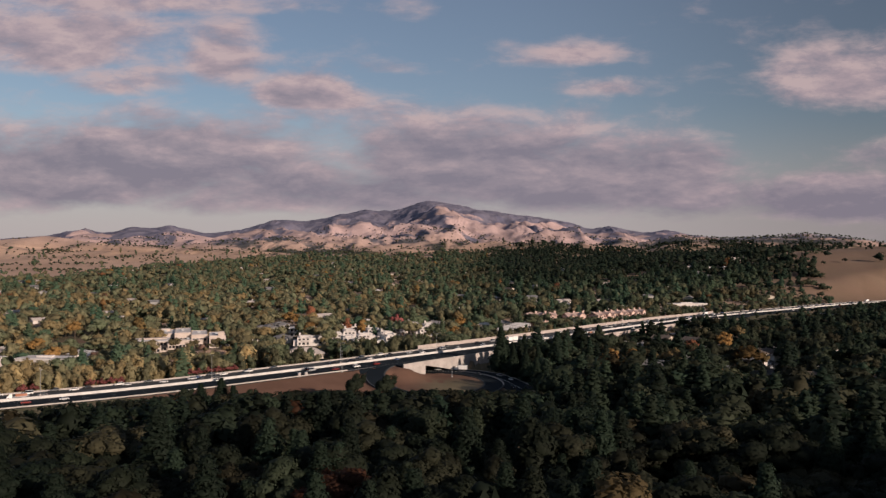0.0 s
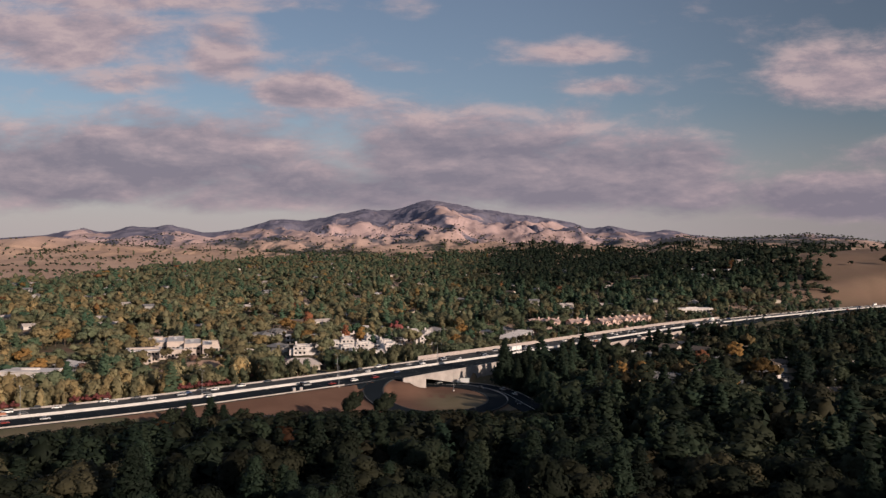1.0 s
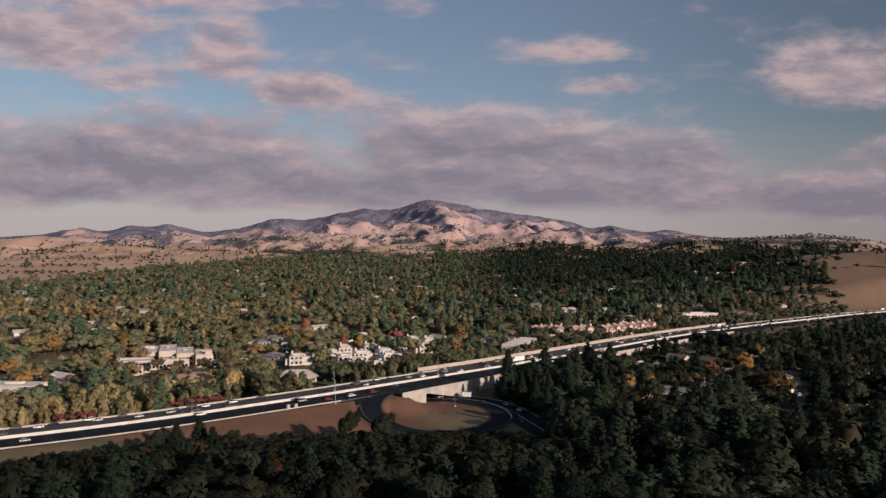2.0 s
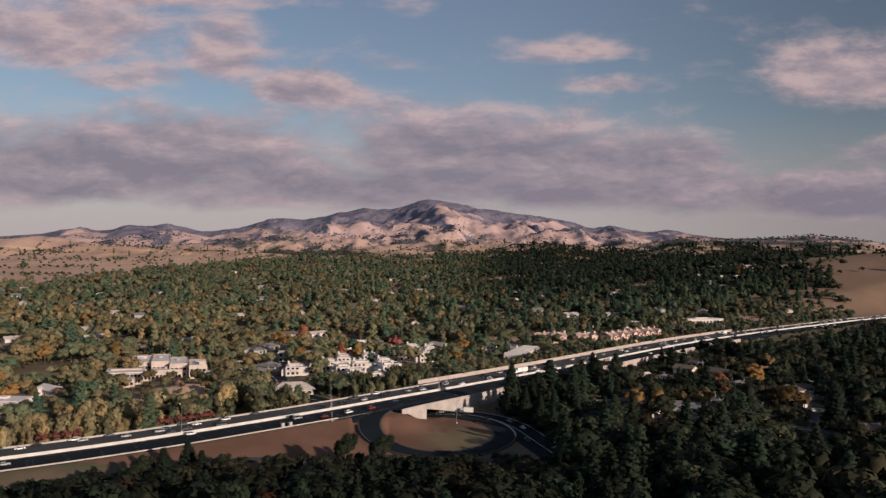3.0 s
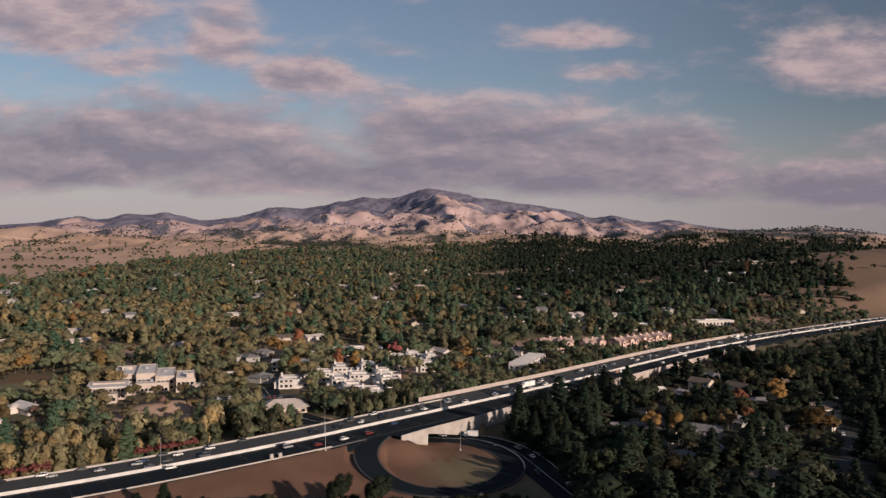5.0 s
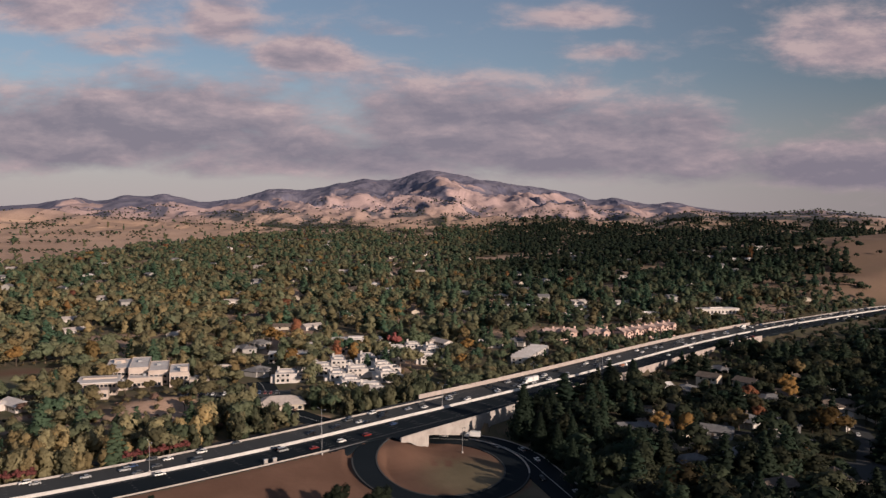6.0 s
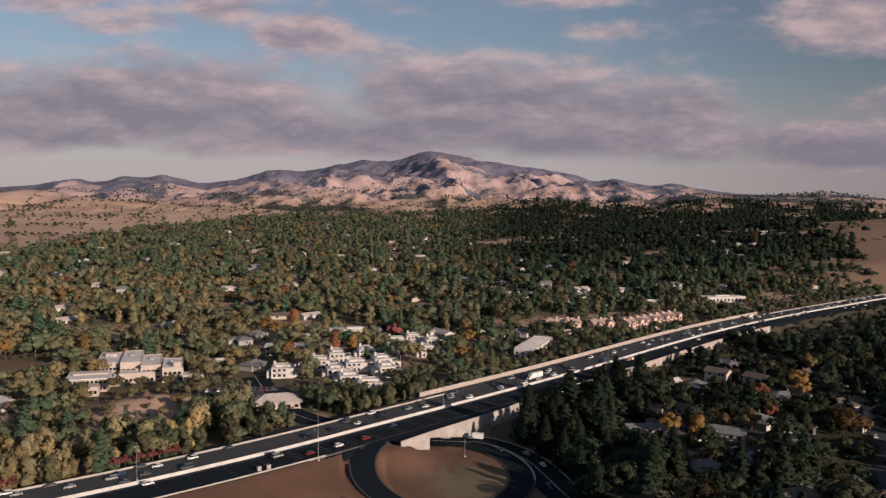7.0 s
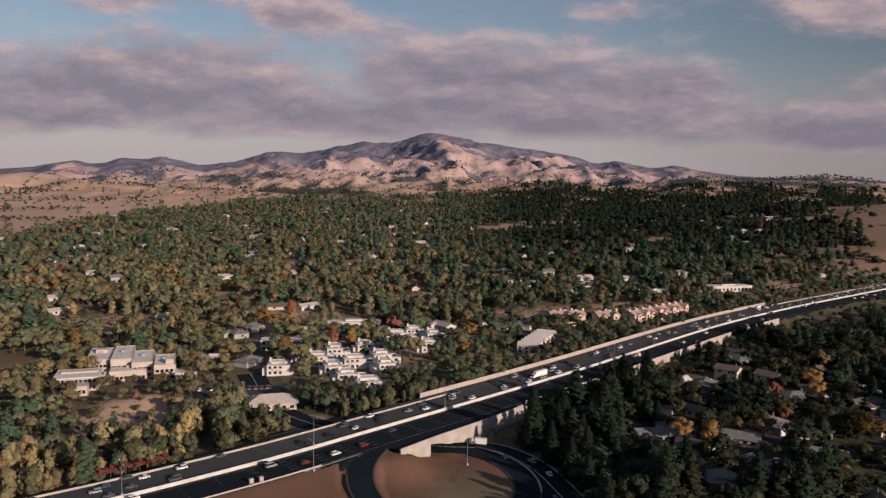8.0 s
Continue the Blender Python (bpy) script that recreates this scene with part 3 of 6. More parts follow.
def build_freeway():
    road = thing("road", Matrix(), "ten-lane freeway, one carriageway worn grey and one dark asphalt", "road", kind="structure")
    z = ROAD_Z
    part("carriageway", sweep(freeway, 0, END, [(0.3, z), (16.6, z), (16.6, z - 1.4), (0.3, z - 1.4)]), M_ASPHALT_OLD, road, "worn grey asphalt carriageway")
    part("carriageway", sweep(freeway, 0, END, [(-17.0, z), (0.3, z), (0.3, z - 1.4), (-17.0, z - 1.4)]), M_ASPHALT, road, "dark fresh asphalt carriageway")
    part("shoulder", sweep(freeway, WALL_START - 30, WALL_END + 60, [(16.6, z - 0.004), (21.0, z - 0.004), (21.0, z - 1.0), (16.6, z - 1.0)]), M_ASPHALT_OLD, road)
    jersey = [(-0.42, z), (-0.36, z + 0.25), (-0.14, z + 0.85), (0.14, z + 0.85), (0.36, z + 0.25), (0.42, z)]
    part("median_barrier", sweep(freeway, 0, END, [(d * 1.25, h if h == z else h + 0.15) for d, h in jersey]), M_BARRIER, road, "pale concrete median barrier")
    part("apron", sweep(freeway, 0, END, [(-0.95, z + 0.006), (0.95, z + 0.006), (0.95, z - 0.5), (-0.95, z - 0.5)]), M_BARRIER, road, "pale concrete strip along the median barrier")
    part("edge_barrier", sweep(freeway, 0, WALL_START + 12, [(d * 0.6 + 16.2, z + (h - z) * 0.8) for d, h in jersey]), M_CONCRETE, road)
    part("edge_barrier", sweep(freeway, WALL_END, END, [(d * 0.6 + 16.2, z + (h - z) * 0.8) for d, h in jersey]), M_CONCRETE, road)
    ramp_s = float(freeway.near(-24, 405)[0][0])
    part("edge_barrier", sweep(freeway, 0, ramp_s, [(d * 0.35 - 16.8, z + (h - z) * 0.6) for d, h in jersey]), M_CONCRETE, road)
    # lane lines: solid edges, broken between lanes
    for d in (2.2, 16.1, -2.2, -15.6):
        part("edge_line", sweep(freeway, 0, END, [(d - 0.09, z + 0.012), (d + 0.09, z + 0.012), (d + 0.09, z - 0.1), (d - 0.09, z - 0.1)]), M_PAINT_WORN, road)
    for d in (4.9, 7.7, 10.5, 13.2, -4.7, -7.4, -10.1, -12.8):
        b = Build()
        for s in np.arange(S0 - 420, S0 + 620, 12.0):
            q = [(*freeway.at(s + e, d + o), z + dip(s) + 0.014) for e, o in ((0, -0.09), (3.2, -0.09), (3.2, 0.09), (0, 0.09))]
            b.poly(q)
        tagged(part("lane_line", b, M_PAINT_WORN, road), kind="stuff")
    return road


def build_sound_wall(name, s0, s1, d, high, label, material, foot=-0.6):
    """Block wall of panels between pilasters, with a cap."""
    wall = thing(name, Matrix(), label, "sound wall", kind="structure")
    n = int((s1 - s0) / 6)
    panel = Build().box(-2.72, 2.72, -0.12, 0.12, foot, high, 0.01).mesh("panel", material)
    cap = Build().box(-2.98, 2.98, -0.2, 0.2, high, high + 0.18, 0.03).mesh("cap", material)
    post = Build().box(-0.28, 0.28, -0.22, 0.22, foot, high + 0.25, 0.03).mesh("pilaster", material)
    for i in range(n):
        s = s0 + (i + 0.5) * (s1 - s0) / n
        x, y = freeway.at(s, d)
        m = pose(x, y, ROAD_Z, 0, 0, freeway.turn(s))
        xp, yp = freeway.at(s - 3, d)
        for piece, mesh, at in (("panel", panel, m), ("cap", cap, m), ("pilaster", post, pose(xp, yp, ROAD_Z, 0, 0, freeway.turn(s - 3)))):
            ob = part(piece, mesh, material, wall)
            ob.matrix_world = at
    return wall


def build_bridge():
    bridge = thing("bridge", Matrix(), "pale concrete freeway bridge with wing wall over a street", "bridge", kind="structure")
    z = ROAD_Z
    # the parapet flares out from the loop's end and runs on along the road edge
    edge = spline([(5.0, 418.5), (16.5, 430.6), (30, 443.6), (46, 459.0), (60, 474.0)], 2.0)
    line = Line(edge)
    part("parapet", sweep(line, 0, line.s[-1], [(-0.25, z - 1.5), (-0.25, z + 1.1), (0.2, z + 1.1), (0.2, z - 1.5)], 2.0), M_CONCRETE, bridge, "pale concrete bridge parapet")
    deck = Build()
    rows = []
    for s in np.linspace(0, line.s[-1], 24):
        x, y = line.at(s, 0)
        fs, fd = freeway.near(x, y)
        fx, fy = freeway.at(float(fs[0]), -16.9)
        rows.append([(x, y, z - 0.01), (fx, fy, z - 0.01), (fx, fy, z - 1.4), (x, y, z - 1.4)])
    part("deck", deck.ribbon(rows), M_ASPHALT, bridge)
    # wing wall: a triangle that grows down the dirt slope to the corner
    wing = Build()
    a, c = Vector((5.0, 418.5, 0)), Vector((16.5, 430.6, 0))
    n = Vector((0.69, -0.72, 0)) * 0.3
    front = [(a + n, z - 0.2), (a.lerp(c, 0.35) + n, z - 2.4), (a.lerp(c, 0.78) + n, LOW_Z - 0.3), (c + n, LOW_Z - 0.6), (c + n, z + 1.0), (a + n, z + 1.0)]
    pts = [(p.x, p.y, h) for p, h in front]
    back = [(p.x - 2.4 * n.x, p.y - 2.4 * n.y, h) for p, h in front]
    wing.ribbon([pts, back])
    part("wing_wall", wing, M_CONCRETE, bridge, "pale concrete wing wall against the dirt slope")
    # the wall beyond the opening: its foot falls along the bank to the street
    wall, rows = Build(), []
    for s in np.linspace(float(line.near(16.5, 430.6)[0][0]), line.s[-1], 20):
        x, y = line.at(s, -0.3)
        x2, y2 = line.at(s, 0.5)
        f = min(1.0, max(0.0, (x - 17.5) / 20.0))
        rows.append([(x, y, z - 1.4 - (5.9 * f + 0.05)), (x2, y2, z - 1.4 - (5.9 * f + 0.05)), (x2, y2, z - 0.1), (x, y, z - 0.1)])
    part("spandrel_wall", wall.ribbon(rows), M_CONCRETE, bridge, "pale concrete side wall with rust stains")
    # abutments at both ends of the hollow, and its far wall
    def upright(points, name):
        rows = [[(x, y, LOW_Z - 0.5), (x + 0.5, y + 0.5, LOW_Z - 0.5), (x + 0.5, y + 0.5, z - 1.41), (x, y, z - 1.41)] for x, y in points]
        part(name, Build().ribbon(rows), M_CONCRETE, bridge)
    for s in (BRIDGE_S0 - 0.2, BRIDGE_S1):
        upright([freeway.at(s, d) for d in (-23.2 if s < BRIDGE_S1 else -19.0, -12.0, -1.2)], "abutment")
    upright([freeway.at(s, -1.3) for s in np.linspace(BRIDGE_S0, BRIDGE_S1, 6)], "abutment")
    return bridge


def build_loop():
    loop = thing("road", Matrix(), "dark asphalt loop ramp curling up to the freeway", "road", kind="structure")
    surface, curb_in, curb_out, curb_out2, rows, ins, outs = Build(), Build(), Build(), Build(), [], [], []
    for climbed in np.linspace(-14, 266, 92):
        a = radians(50 - climbed)
        z = float(ring_z(50 - climbed))
        ci, so = (RING[0] + RING_IN[0] * math.cos(a), RING[1] + RING_IN[1] * math.sin(a)), (RING[0] + RING_OUT[0] * math.cos(a), RING[1] + RING_OUT[1] * math.sin(a))
        u = Vector((so[0] - ci[0], so[1] - ci[1])).normalized()
        rows.append([(*ci, z), (*so, z), (*so, z - 0.7), (*ci, z - 0.7)])
        if climbed > 10:
            ins.append([(ci[0] + u.x * o, ci[1] + u.y * o, z + h) for o, h in ((-0.5, -0.5), (-0.5, 0.16), (0.12, 0.16), (0.12, -0.5))])
        outs.append([(so[0] + u.x * o, so[1] + u.y * o, z + h) for o, h in ((-0.1, -0.5), (-0.1, 0.3), (0.5, 0.3), (0.5, -0.5))])
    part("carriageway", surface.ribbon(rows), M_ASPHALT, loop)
    part("kerb", curb_in.ribbon(ins), M_ASPHALT_OLD, loop)
    part("kerb", curb_out.ribbon(outs[:26]), M_CONCRETE, loop, "pale concrete outer kerb")
    part("kerb", curb_out2.ribbon(outs[25:80]), M_ASPHALT_OLD, loop)
    # the ramp widens off the loop's top into the freeway's edge lane, with a curved outer edge
    lane, rows = Build(), []
    s0, s1 = float(freeway.near(-20, 408)[0][0]), float(freeway.near(2, 424)[0][0]) + 26
    tip = freeway.at(s0 - 4, -17.0)
    for f in np.linspace(0, 1, 16):
        a = radians(196 - f * 52)
        ring_pt = (RING[0] + RING_OUT[0] * math.cos(a), RING[1] + RING_OUT[1] * math.sin(a))
        blend = float(smooth(f, 0.0, 0.55))
        near = [tip[i] * (1 - blend) + ring_pt[i] * blend for i in (0, 1)]
        far = freeway.at(s0 - 4 + f * (s1 - s0 + 4) * 0.55, -16.6)
        zn = (ROAD_Z - 0.02) * (1 - blend) + (float(ring_z(196 - f * 52)) + 0.01) * blend
        rows.append([(*near, zn), (*far, ROAD_Z - 0.005), (*far, ROAD_Z - 0.8), (*near, zn - 0.8)])
    part("carriageway", lane.ribbon(rows), M_ASPHALT, loop)
    side, rows = Build(), []
    for s in np.linspace(s0 + 14, s1, 18):
        f = (s - s0) / (s1 - s0)
        near, far = freeway.at(s, -17.2 - float(smooth(f, 0.3, 0.75)) * (7.8 - 5.0 * f)), freeway.at(s, -16.6)
        rows.append([(*near, ROAD_Z - 0.012), (*far, ROAD_Z - 0.012), (*far, ROAD_Z - 0.6), (*near, ROAD_Z - 0.6)])
    part("carriageway", side.ribbon(rows), M_ASPHALT, loop)
    gore = Build().poly([(*freeway.at(s0 + e, d), ROAD_Z + 0.012) for e, d in ((-10, -18.2), (-10, -16.9), (14, -16.5), (16, -17.0))])
    part("gore", gore, M_CONCRETE, loop, "pale paved gore at the merge")


def build_streets():
    st = thing("road", Matrix(), "shaded asphalt street passing under the freeway", "road", kind="structure")
    z = LOW_Z
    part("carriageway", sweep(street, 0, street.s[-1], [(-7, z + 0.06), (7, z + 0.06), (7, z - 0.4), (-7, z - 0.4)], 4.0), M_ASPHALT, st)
    part("kerb", sweep(street, float(street.near(66, 352)[0][0]), float(street.near(30, 440)[0][0]), [(-7.6, z + 0.2), (-7.2, z + 0.2), (-7.2, z - 0.4), (-7.6, z - 0.4)], 3.0), M_CONCRETE, st)
    part("centre_line", sweep(street, 0, street.s[-1], [(-0.1, z + 0.075), (0.1, z + 0.075), (0.1, z), (-0.1, z)], 4.0), M_PAINT, st)
    # a lower road along the foot of the dirt field
    low = Line(spline([(-200, 268), (-120, 318), (-84, 344), (-52, 357), (-20, 357.5), (10, 355.5), (40, 357), (66, 352)]))
    zz = low_road_z
    lr = thing("road", Matrix(), "worn grey lane at the foot of the dirt bank", "road", kind="structure")
    rows = []
    for s in np.arange(0, low.s[-1], 3.0):
        x, y = low.at(s, 0)
        h = zz(x, y)
        rows.append([(*low.at(s, d), h + e) for d, e in ((-3.4, 0.12), (3.4, 0.12), (3.4, -0.8), (-3.4, -0.8))])
    part("carriageway", Build().ribbon(rows), M_ASPHALT_OLD, lr)
    # frontage path behind the far barrier, among the trees
    path = Line(spline([(-320, 300), (-210, 372), (-150, 402), (-106, 411), (-62, 437), (-36, 453), (-6, 478)]))
    fp = thing("road", Matrix(), "narrow grey service lane behind the freeway barrier", "road", kind="structure")
    rows = []
    for s in np.arange(0, path.s[-1], 3.0):
        h = low_road_z(*path.at(s, 0))
        rows.append([(*path.at(s, d), h + e) for d, e in ((-2.2, 0.25), (2.2, 0.25), (2.2, -0.8), (-2.2, -0.8))])
    part("carriageway", Build().ribbon(rows), M_ASPHALT_OLD, fp)
    return low, path


def low_road_z(x, y):
    return float(land(x, y)[0][0])


build_freeway()
build_sound_wall("wall_far_side", WALL_START, WALL_END, 21.4, 1.9, "tan concrete-block sound wall with pilasters beside the freeway", M_BLOCK)
build_sound_wall("wall_near_side", float(freeway.near(64, 478)[0][0]), float(freeway.near(285, 692)[0][0]), -18.2, 1.1, "tall tan block retaining wall half hidden by trees", M_BLOCK, -6.6)
build_bridge()
build_loop()
LOW_ROAD, PATHWAY = build_streets()


def build_lanes():
    """Narrow residential streets among the trees on the near side of the freeway."""
    out = []
    for knots in ([(108, 458), (121, 441), (135, 425), (152, 411), (178, 398), (215, 388), (260, 384)], [(120, 481), (134, 463), (152, 446), (176, 436), (205, 430), (250, 432)],
                  [(165, 540), (186, 521), (205, 495), (218, 470), (212, 440), (196, 412), (180, 385), (170, 352)]):
        line = Line(spline(knots))
        road = thing("road", Matrix(), "narrow shaded residential street between trees and houses", "road", kind="structure")
        b = Build()
        rows = []
        for s in np.arange(0, line.s[-1], 5.0):
            q = []
            for d, dz in ((-3.6, 0.30), (3.6, 0.30), (3.6, -0.5), (-3.6, -0.5)):
                x, y = line.at(s, d)
                mx, my = line.at(s, 0.0)
                q.append((float(x), float(y), float(land(mx, my)[0][0]) + dz))
            rows.append(q)
        part("carriageway", b.ribbon(rows), M_ASPHALT_OLD, road)
        out.append(line)
    return out


LANES = build_lanes()


# ---- buildings ----
KEEP_OFF = []      # (x, y, radius) of buildings, yards and lots
OPEN_FRONT = []    # houses with only low planting before them


def base_z(x, y):
    return float(land(x, y)[0][0])


def keep(x, y, r, front=0.0):
    """Keep trees off a building, and off the ground before it (towards -y)."""
    KEEP_OFF.append((x, y, r))
    if front:
        KEEP_OFF.append((x - 0.02 * front, y - front, r * 0.8))


def pane(parent, x, y, z, w, h, face, framed=True):
    """A window: a dark pane in a pale frame, set on the wall that faces -y (0), +x (1), +y (2) or -x (3)."""
    turn = {0: 0, 1: 90, 2: 180, 3: -90}[face]
    ob = part("window", Build().box(-w / 2, w / 2, -0.05, 0.06, 0, h), M_GLASS, parent)
    ob.matrix_basis = pose(x, y, z, 0, 0, turn)
    if not framed:
        return ob
    b = Build()
    for x0, x1, z0, z1 in ((-w / 2 - 0.1, w / 2 + 0.1, -0.12, 0), (-w / 2 - 0.1, w / 2 + 0.1, h, h + 0.1), (-w / 2 - 0.1, -w / 2, 0, h), (w / 2, w / 2 + 0.1, 0, h)):
        b.box(x0, x1, -0.09, 0.05, z0, z1)
    part("frame", b, M_STUCCO, ob)
    return ob


def flat_roof(b, x0, x1, y0, y1, z):
    b.box(x0 + 0.25, x1 - 0.25, y0 + 0.25, y1 - 0.25, z - 0.45, z - 0.25)


def parapet_block(b, x0, x1, y0, y1, z0, z1):
    """Walls in one piece with a parapet round a sunken top."""
    t, n = 0.25, len(b.v)
    for z, i in ((z0, 0), (z1, 0), (z1, t), (z1 - 0.6, t)):
        b.v += [(x0 + i, y0 + i, z), (x1 - i, y0 + i, z), (x1 - i, y1 - i, z), (x0 + i, y1 - i, z)]
    for k in range(3):
        b.f += [(n + 4 * k + i, n + 4 * k + (i + 1) % 4, n + 4 * k + 4 + (i + 1) % 4, n + 4 * k + 4 + i) for i in range(4)]
    b.f += [(n + 12, n + 13, n + 14, n + 15), (n + 3, n + 2, n + 1, n)]


def window_band(root, x0, x1, y, z, h, face=0, gap=2.4):
    """A row of panes under a thin ledge along one wall (0 faces -y, 1 faces +x)."""
    n = max(1, int((x1 - x0) / gap))
    for i in range(n):
        c = x0 + (i + 0.5) * (x1 - x0) / n
        pane(root, *((c, y) if face == 0 else (y, c)), z, (x1 - x0) / n * 0.72, h, face, False)
    ledge = Build()
    if face == 0:
        ledge.box(x0, x1, y - 0.45, y + 0.1, z + h + 0.15, z + h + 0.35)
    else:
        ledge.box(y - 0.1, y + 0.45, x0, x1, z + h + 0.15, z + h + 0.35)
    part("ledge", ledge, M_STUCCO, root)


def townhouse(style):
    """A white cubic townhouse of stepped blocks with flat roofs, built at the origin."""
    w, d, h = ((16, 14, 5.4), (19, 13, 5.2), (14, 16, 5.8))[style]
    root = thing("townhouse", Matrix(), "white stucco townhouse with stepped flat roofs among trees", "house", "white townhouses")
    cut, low = w * 0.36, h * 0.55
    # main block, lower wing, a recessed upper room and a stair block
    blocks = [("wall", -w / 2, w / 2 - cut, -d / 2, d / 2, h), ("wing", w / 2 - cut, w / 2, -d / 2 + 1.6, d / 2 - 1.0, low),
              ("upper_room", -w / 2 + 2.0, w / 2 - cut - 1.4, -d / 2 + 5.2, d / 2 - 1.6, h + 0.9), ("porch", -w / 2 - 2.6, -w / 2, -d / 2 + 2.0, d / 2 - 4.0, low + 0.5)]
    for name, x0, x1, y0, y1, top in blocks:
        wall, roof = Build(), Build()
        parapet_block(wall, x0, x1, y0, y1, -0.5 if name != "upper_room" else h - 0.5, top)
        flat_roof(roof, x0, x1, y0, y1, top)
        part(name, wall, M_STUCCO, root)
        part("roof", roof, M_ROOF_WHITE, root, "pale grey flat roof")
    part("chimney", Build().box(-w / 2 + 1, -w / 2 + 2.2, 0, 1.2, h - 0.3, h + 2.9, 0.03), M_STUCCO, root)
    part("skylight", Build().box(w / 2 - cut + 1.0, w / 2 - 1.2, -1, 1, low - 0.25, low + 0.4, 0.2), M_GLASS, root)
    part("vent", Build().box(-1.2, -0.6, -d / 2 + 2.4, -d / 2 + 3.0, h - 0.3, h + 0.9, 0.05), M_STEEL, root)
    for i in range(3):
        x = -w / 2 + 1.7 + i * 2.7
        pane(root, x, -d / 2, 3.5, 1.5, 1.3, 0)
        pane(root, x, -d / 2, 0.6, 1.3 + 0.4 * (i % 2), 1.5, 0)
    part("balcony", Build().box(-w / 2 + 3.4, -w / 2 + 8.4, -d / 2 - 1.3, -d / 2, 2.9, 3.1).box(-w / 2 + 3.4, -w / 2 + 8.4, -d / 2 - 1.3, -d / 2 - 1.18, 3.1, 3.9), M_STUCCO, root)
    pane(root, w / 2 - cut / 2, -d / 2 + 1.6, 0.9, 1.8, 1.5, 0)
    for y in (-1.5, 2.4):
        pane(root, w / 2 - cut, y, low + 0.9, 1.4, 1.2, 1)
        pane(root, w / 2, y, 0.9, 1.6, 1.5, 1)
    return root


def gable(b, x0, x1, y0, y1, z, rise, over=0.6, thick=0.25):
    """A gable roof with its ridge along x."""
    ym = (y0 + y1) / 2
    y0, y1, x0, x1 = y0 - over, y1 + over, x0 - over, x1 + over
    drop = rise * over / (ym - y0)
    n = len(b.v)
    for x in (x0, x1):
        b.v += [(x, y0, z - drop), (x, ym, z + rise), (x, y1, z - drop), (x, y1, z - drop - thick), (x, ym, z + rise - thick), (x, y0, z - drop - thick)]
    b.f += [tuple(n + i for i in (5, 4, 3, 2, 1, 0)), tuple(n + 6 + i for i in range(6))]
    b.f += [(n + i, n + (i + 1) % 6, n + 6 + (i + 1) % 6, n + 6 + i) for i in range(6)]


def hip(b, x0, x1, y0, y1, z, rise, over=0.7):
    x0, x1, y0, y1 = x0 - over, x1 + over, y0 - over, y1 + over
    ym, run = (y0 + y1) / 2, (y1 - y0) / 2
    n = len(b.v)
    b.v += [(x0, y0, z), (x1, y0, z), (x1, y1, z), (x0, y1, z), (x0 + run, ym, z + rise), (x1 - run, ym, z + rise),
            (x0, y0, z - 0.25), (x1, y0, z - 0.25), (x1, y1, z - 0.25), (x0, y1, z - 0.25)]
    b.f += [tuple(n + i for i in q) for q in ((0, 1, 5, 4), (1, 2, 5), (2, 3, 4, 5), (3, 0, 4), (6, 7, 1, 0), (7, 8, 2, 1), (8, 9, 3, 2), (9, 6, 0, 3), (9, 8, 7, 6))]


def bungalow(style, wall_m, roof_m, label, plain=False):
    """A low suburban house with a main body, a wing and a chimney, built at the origin; the far ones are plainer."""
    root = thing("house", Matrix(), label, "house", "suburban houses")
    w, d, h = ((17, 9, 3.0), (14, 10, 3.1), (12, 9, 5.6), (19, 8.5, 2.9))[style]
    wall, roof = Build(), Build()
    wall.box(-w / 2, w / 2, -d / 2, d / 2, -0.6, h)
    wall.v += [(-w / 2, -d / 2, h), (-w / 2, d / 2, h), (-w / 2, 0, h + 1.6), (w / 2, -d / 2, h), (w / 2, d / 2, h), (w / 2, 0, h + 1.6)]
    n = len(wall.v) - 6
    if style == 1:
        hip(roof, -w / 2, w / 2, -d / 2, d / 2, h, 2.0)
    else:
        wall.f += [(n, n + 2, n + 1), (n + 3, n + 4, n + 5)]
        gable(roof, -w / 2, w / 2, -d / 2, d / 2, h, 1.9)
    part("wall", wall, wall_m, root)
    part("roof", roof, roof_m, root)
    if style != 2 and not plain:
        wing, cover = Build(), Build()
        wing.box(-w / 2 + 1, -w / 2 + 6.6, -d / 2 - 4.5, -d / 2, -0.6, h)
        hip(cover, -w / 2 + 1, -w / 2 + 6.6, -d / 2 - 4.5, -d / 2 + 3.0, h + 0.02, 1.5)
        part("garage", wing, wall_m, root)
        part("garage_roof", cover, roof_m, root)
        part("garage_door", Build().box(-w / 2 + 1.6, -w / 2 + 6.0, -d / 2 - 4.56, -d / 2 - 4.5, -0.3, 2.2), M_STUCCO, root)
    part("chimney", Build().box(w / 4, w / 4 + 0.9, 0.6, 1.3, h, h + 2.7, 0.04), M_SHINGLE, root)
    if plain:
        pane(root, w * 0.25, -d / 2, 0.9, 2.4, 1.3, 0, False)
        pane(root, -w * 0.2, -d / 2, 0.9, 1.8, 1.3, 0, False)
        return root
    part("door", Build().box(0.0, 1.0, -d / 2 - 0.06, -d / 2 + 0.05, -0.1, 2.0), M_SHINGLE, root)
    for x in (w * 0.18, w * 0.36):
        pane(root, x, -d / 2, 0.9, 1.6, 1.2, 0, False)
        if style == 2:
            pane(root, x, -d / 2, 3.7, 1.5, 1.1, 0, False)
    if style == 2:
        pane(root, -w / 4, -d / 2, 3.7, 1.5, 1.1, 0, False)
    pane(root, w / 2, 0.5, 0.9, 1.5, 1.2, 1, False)
    return root


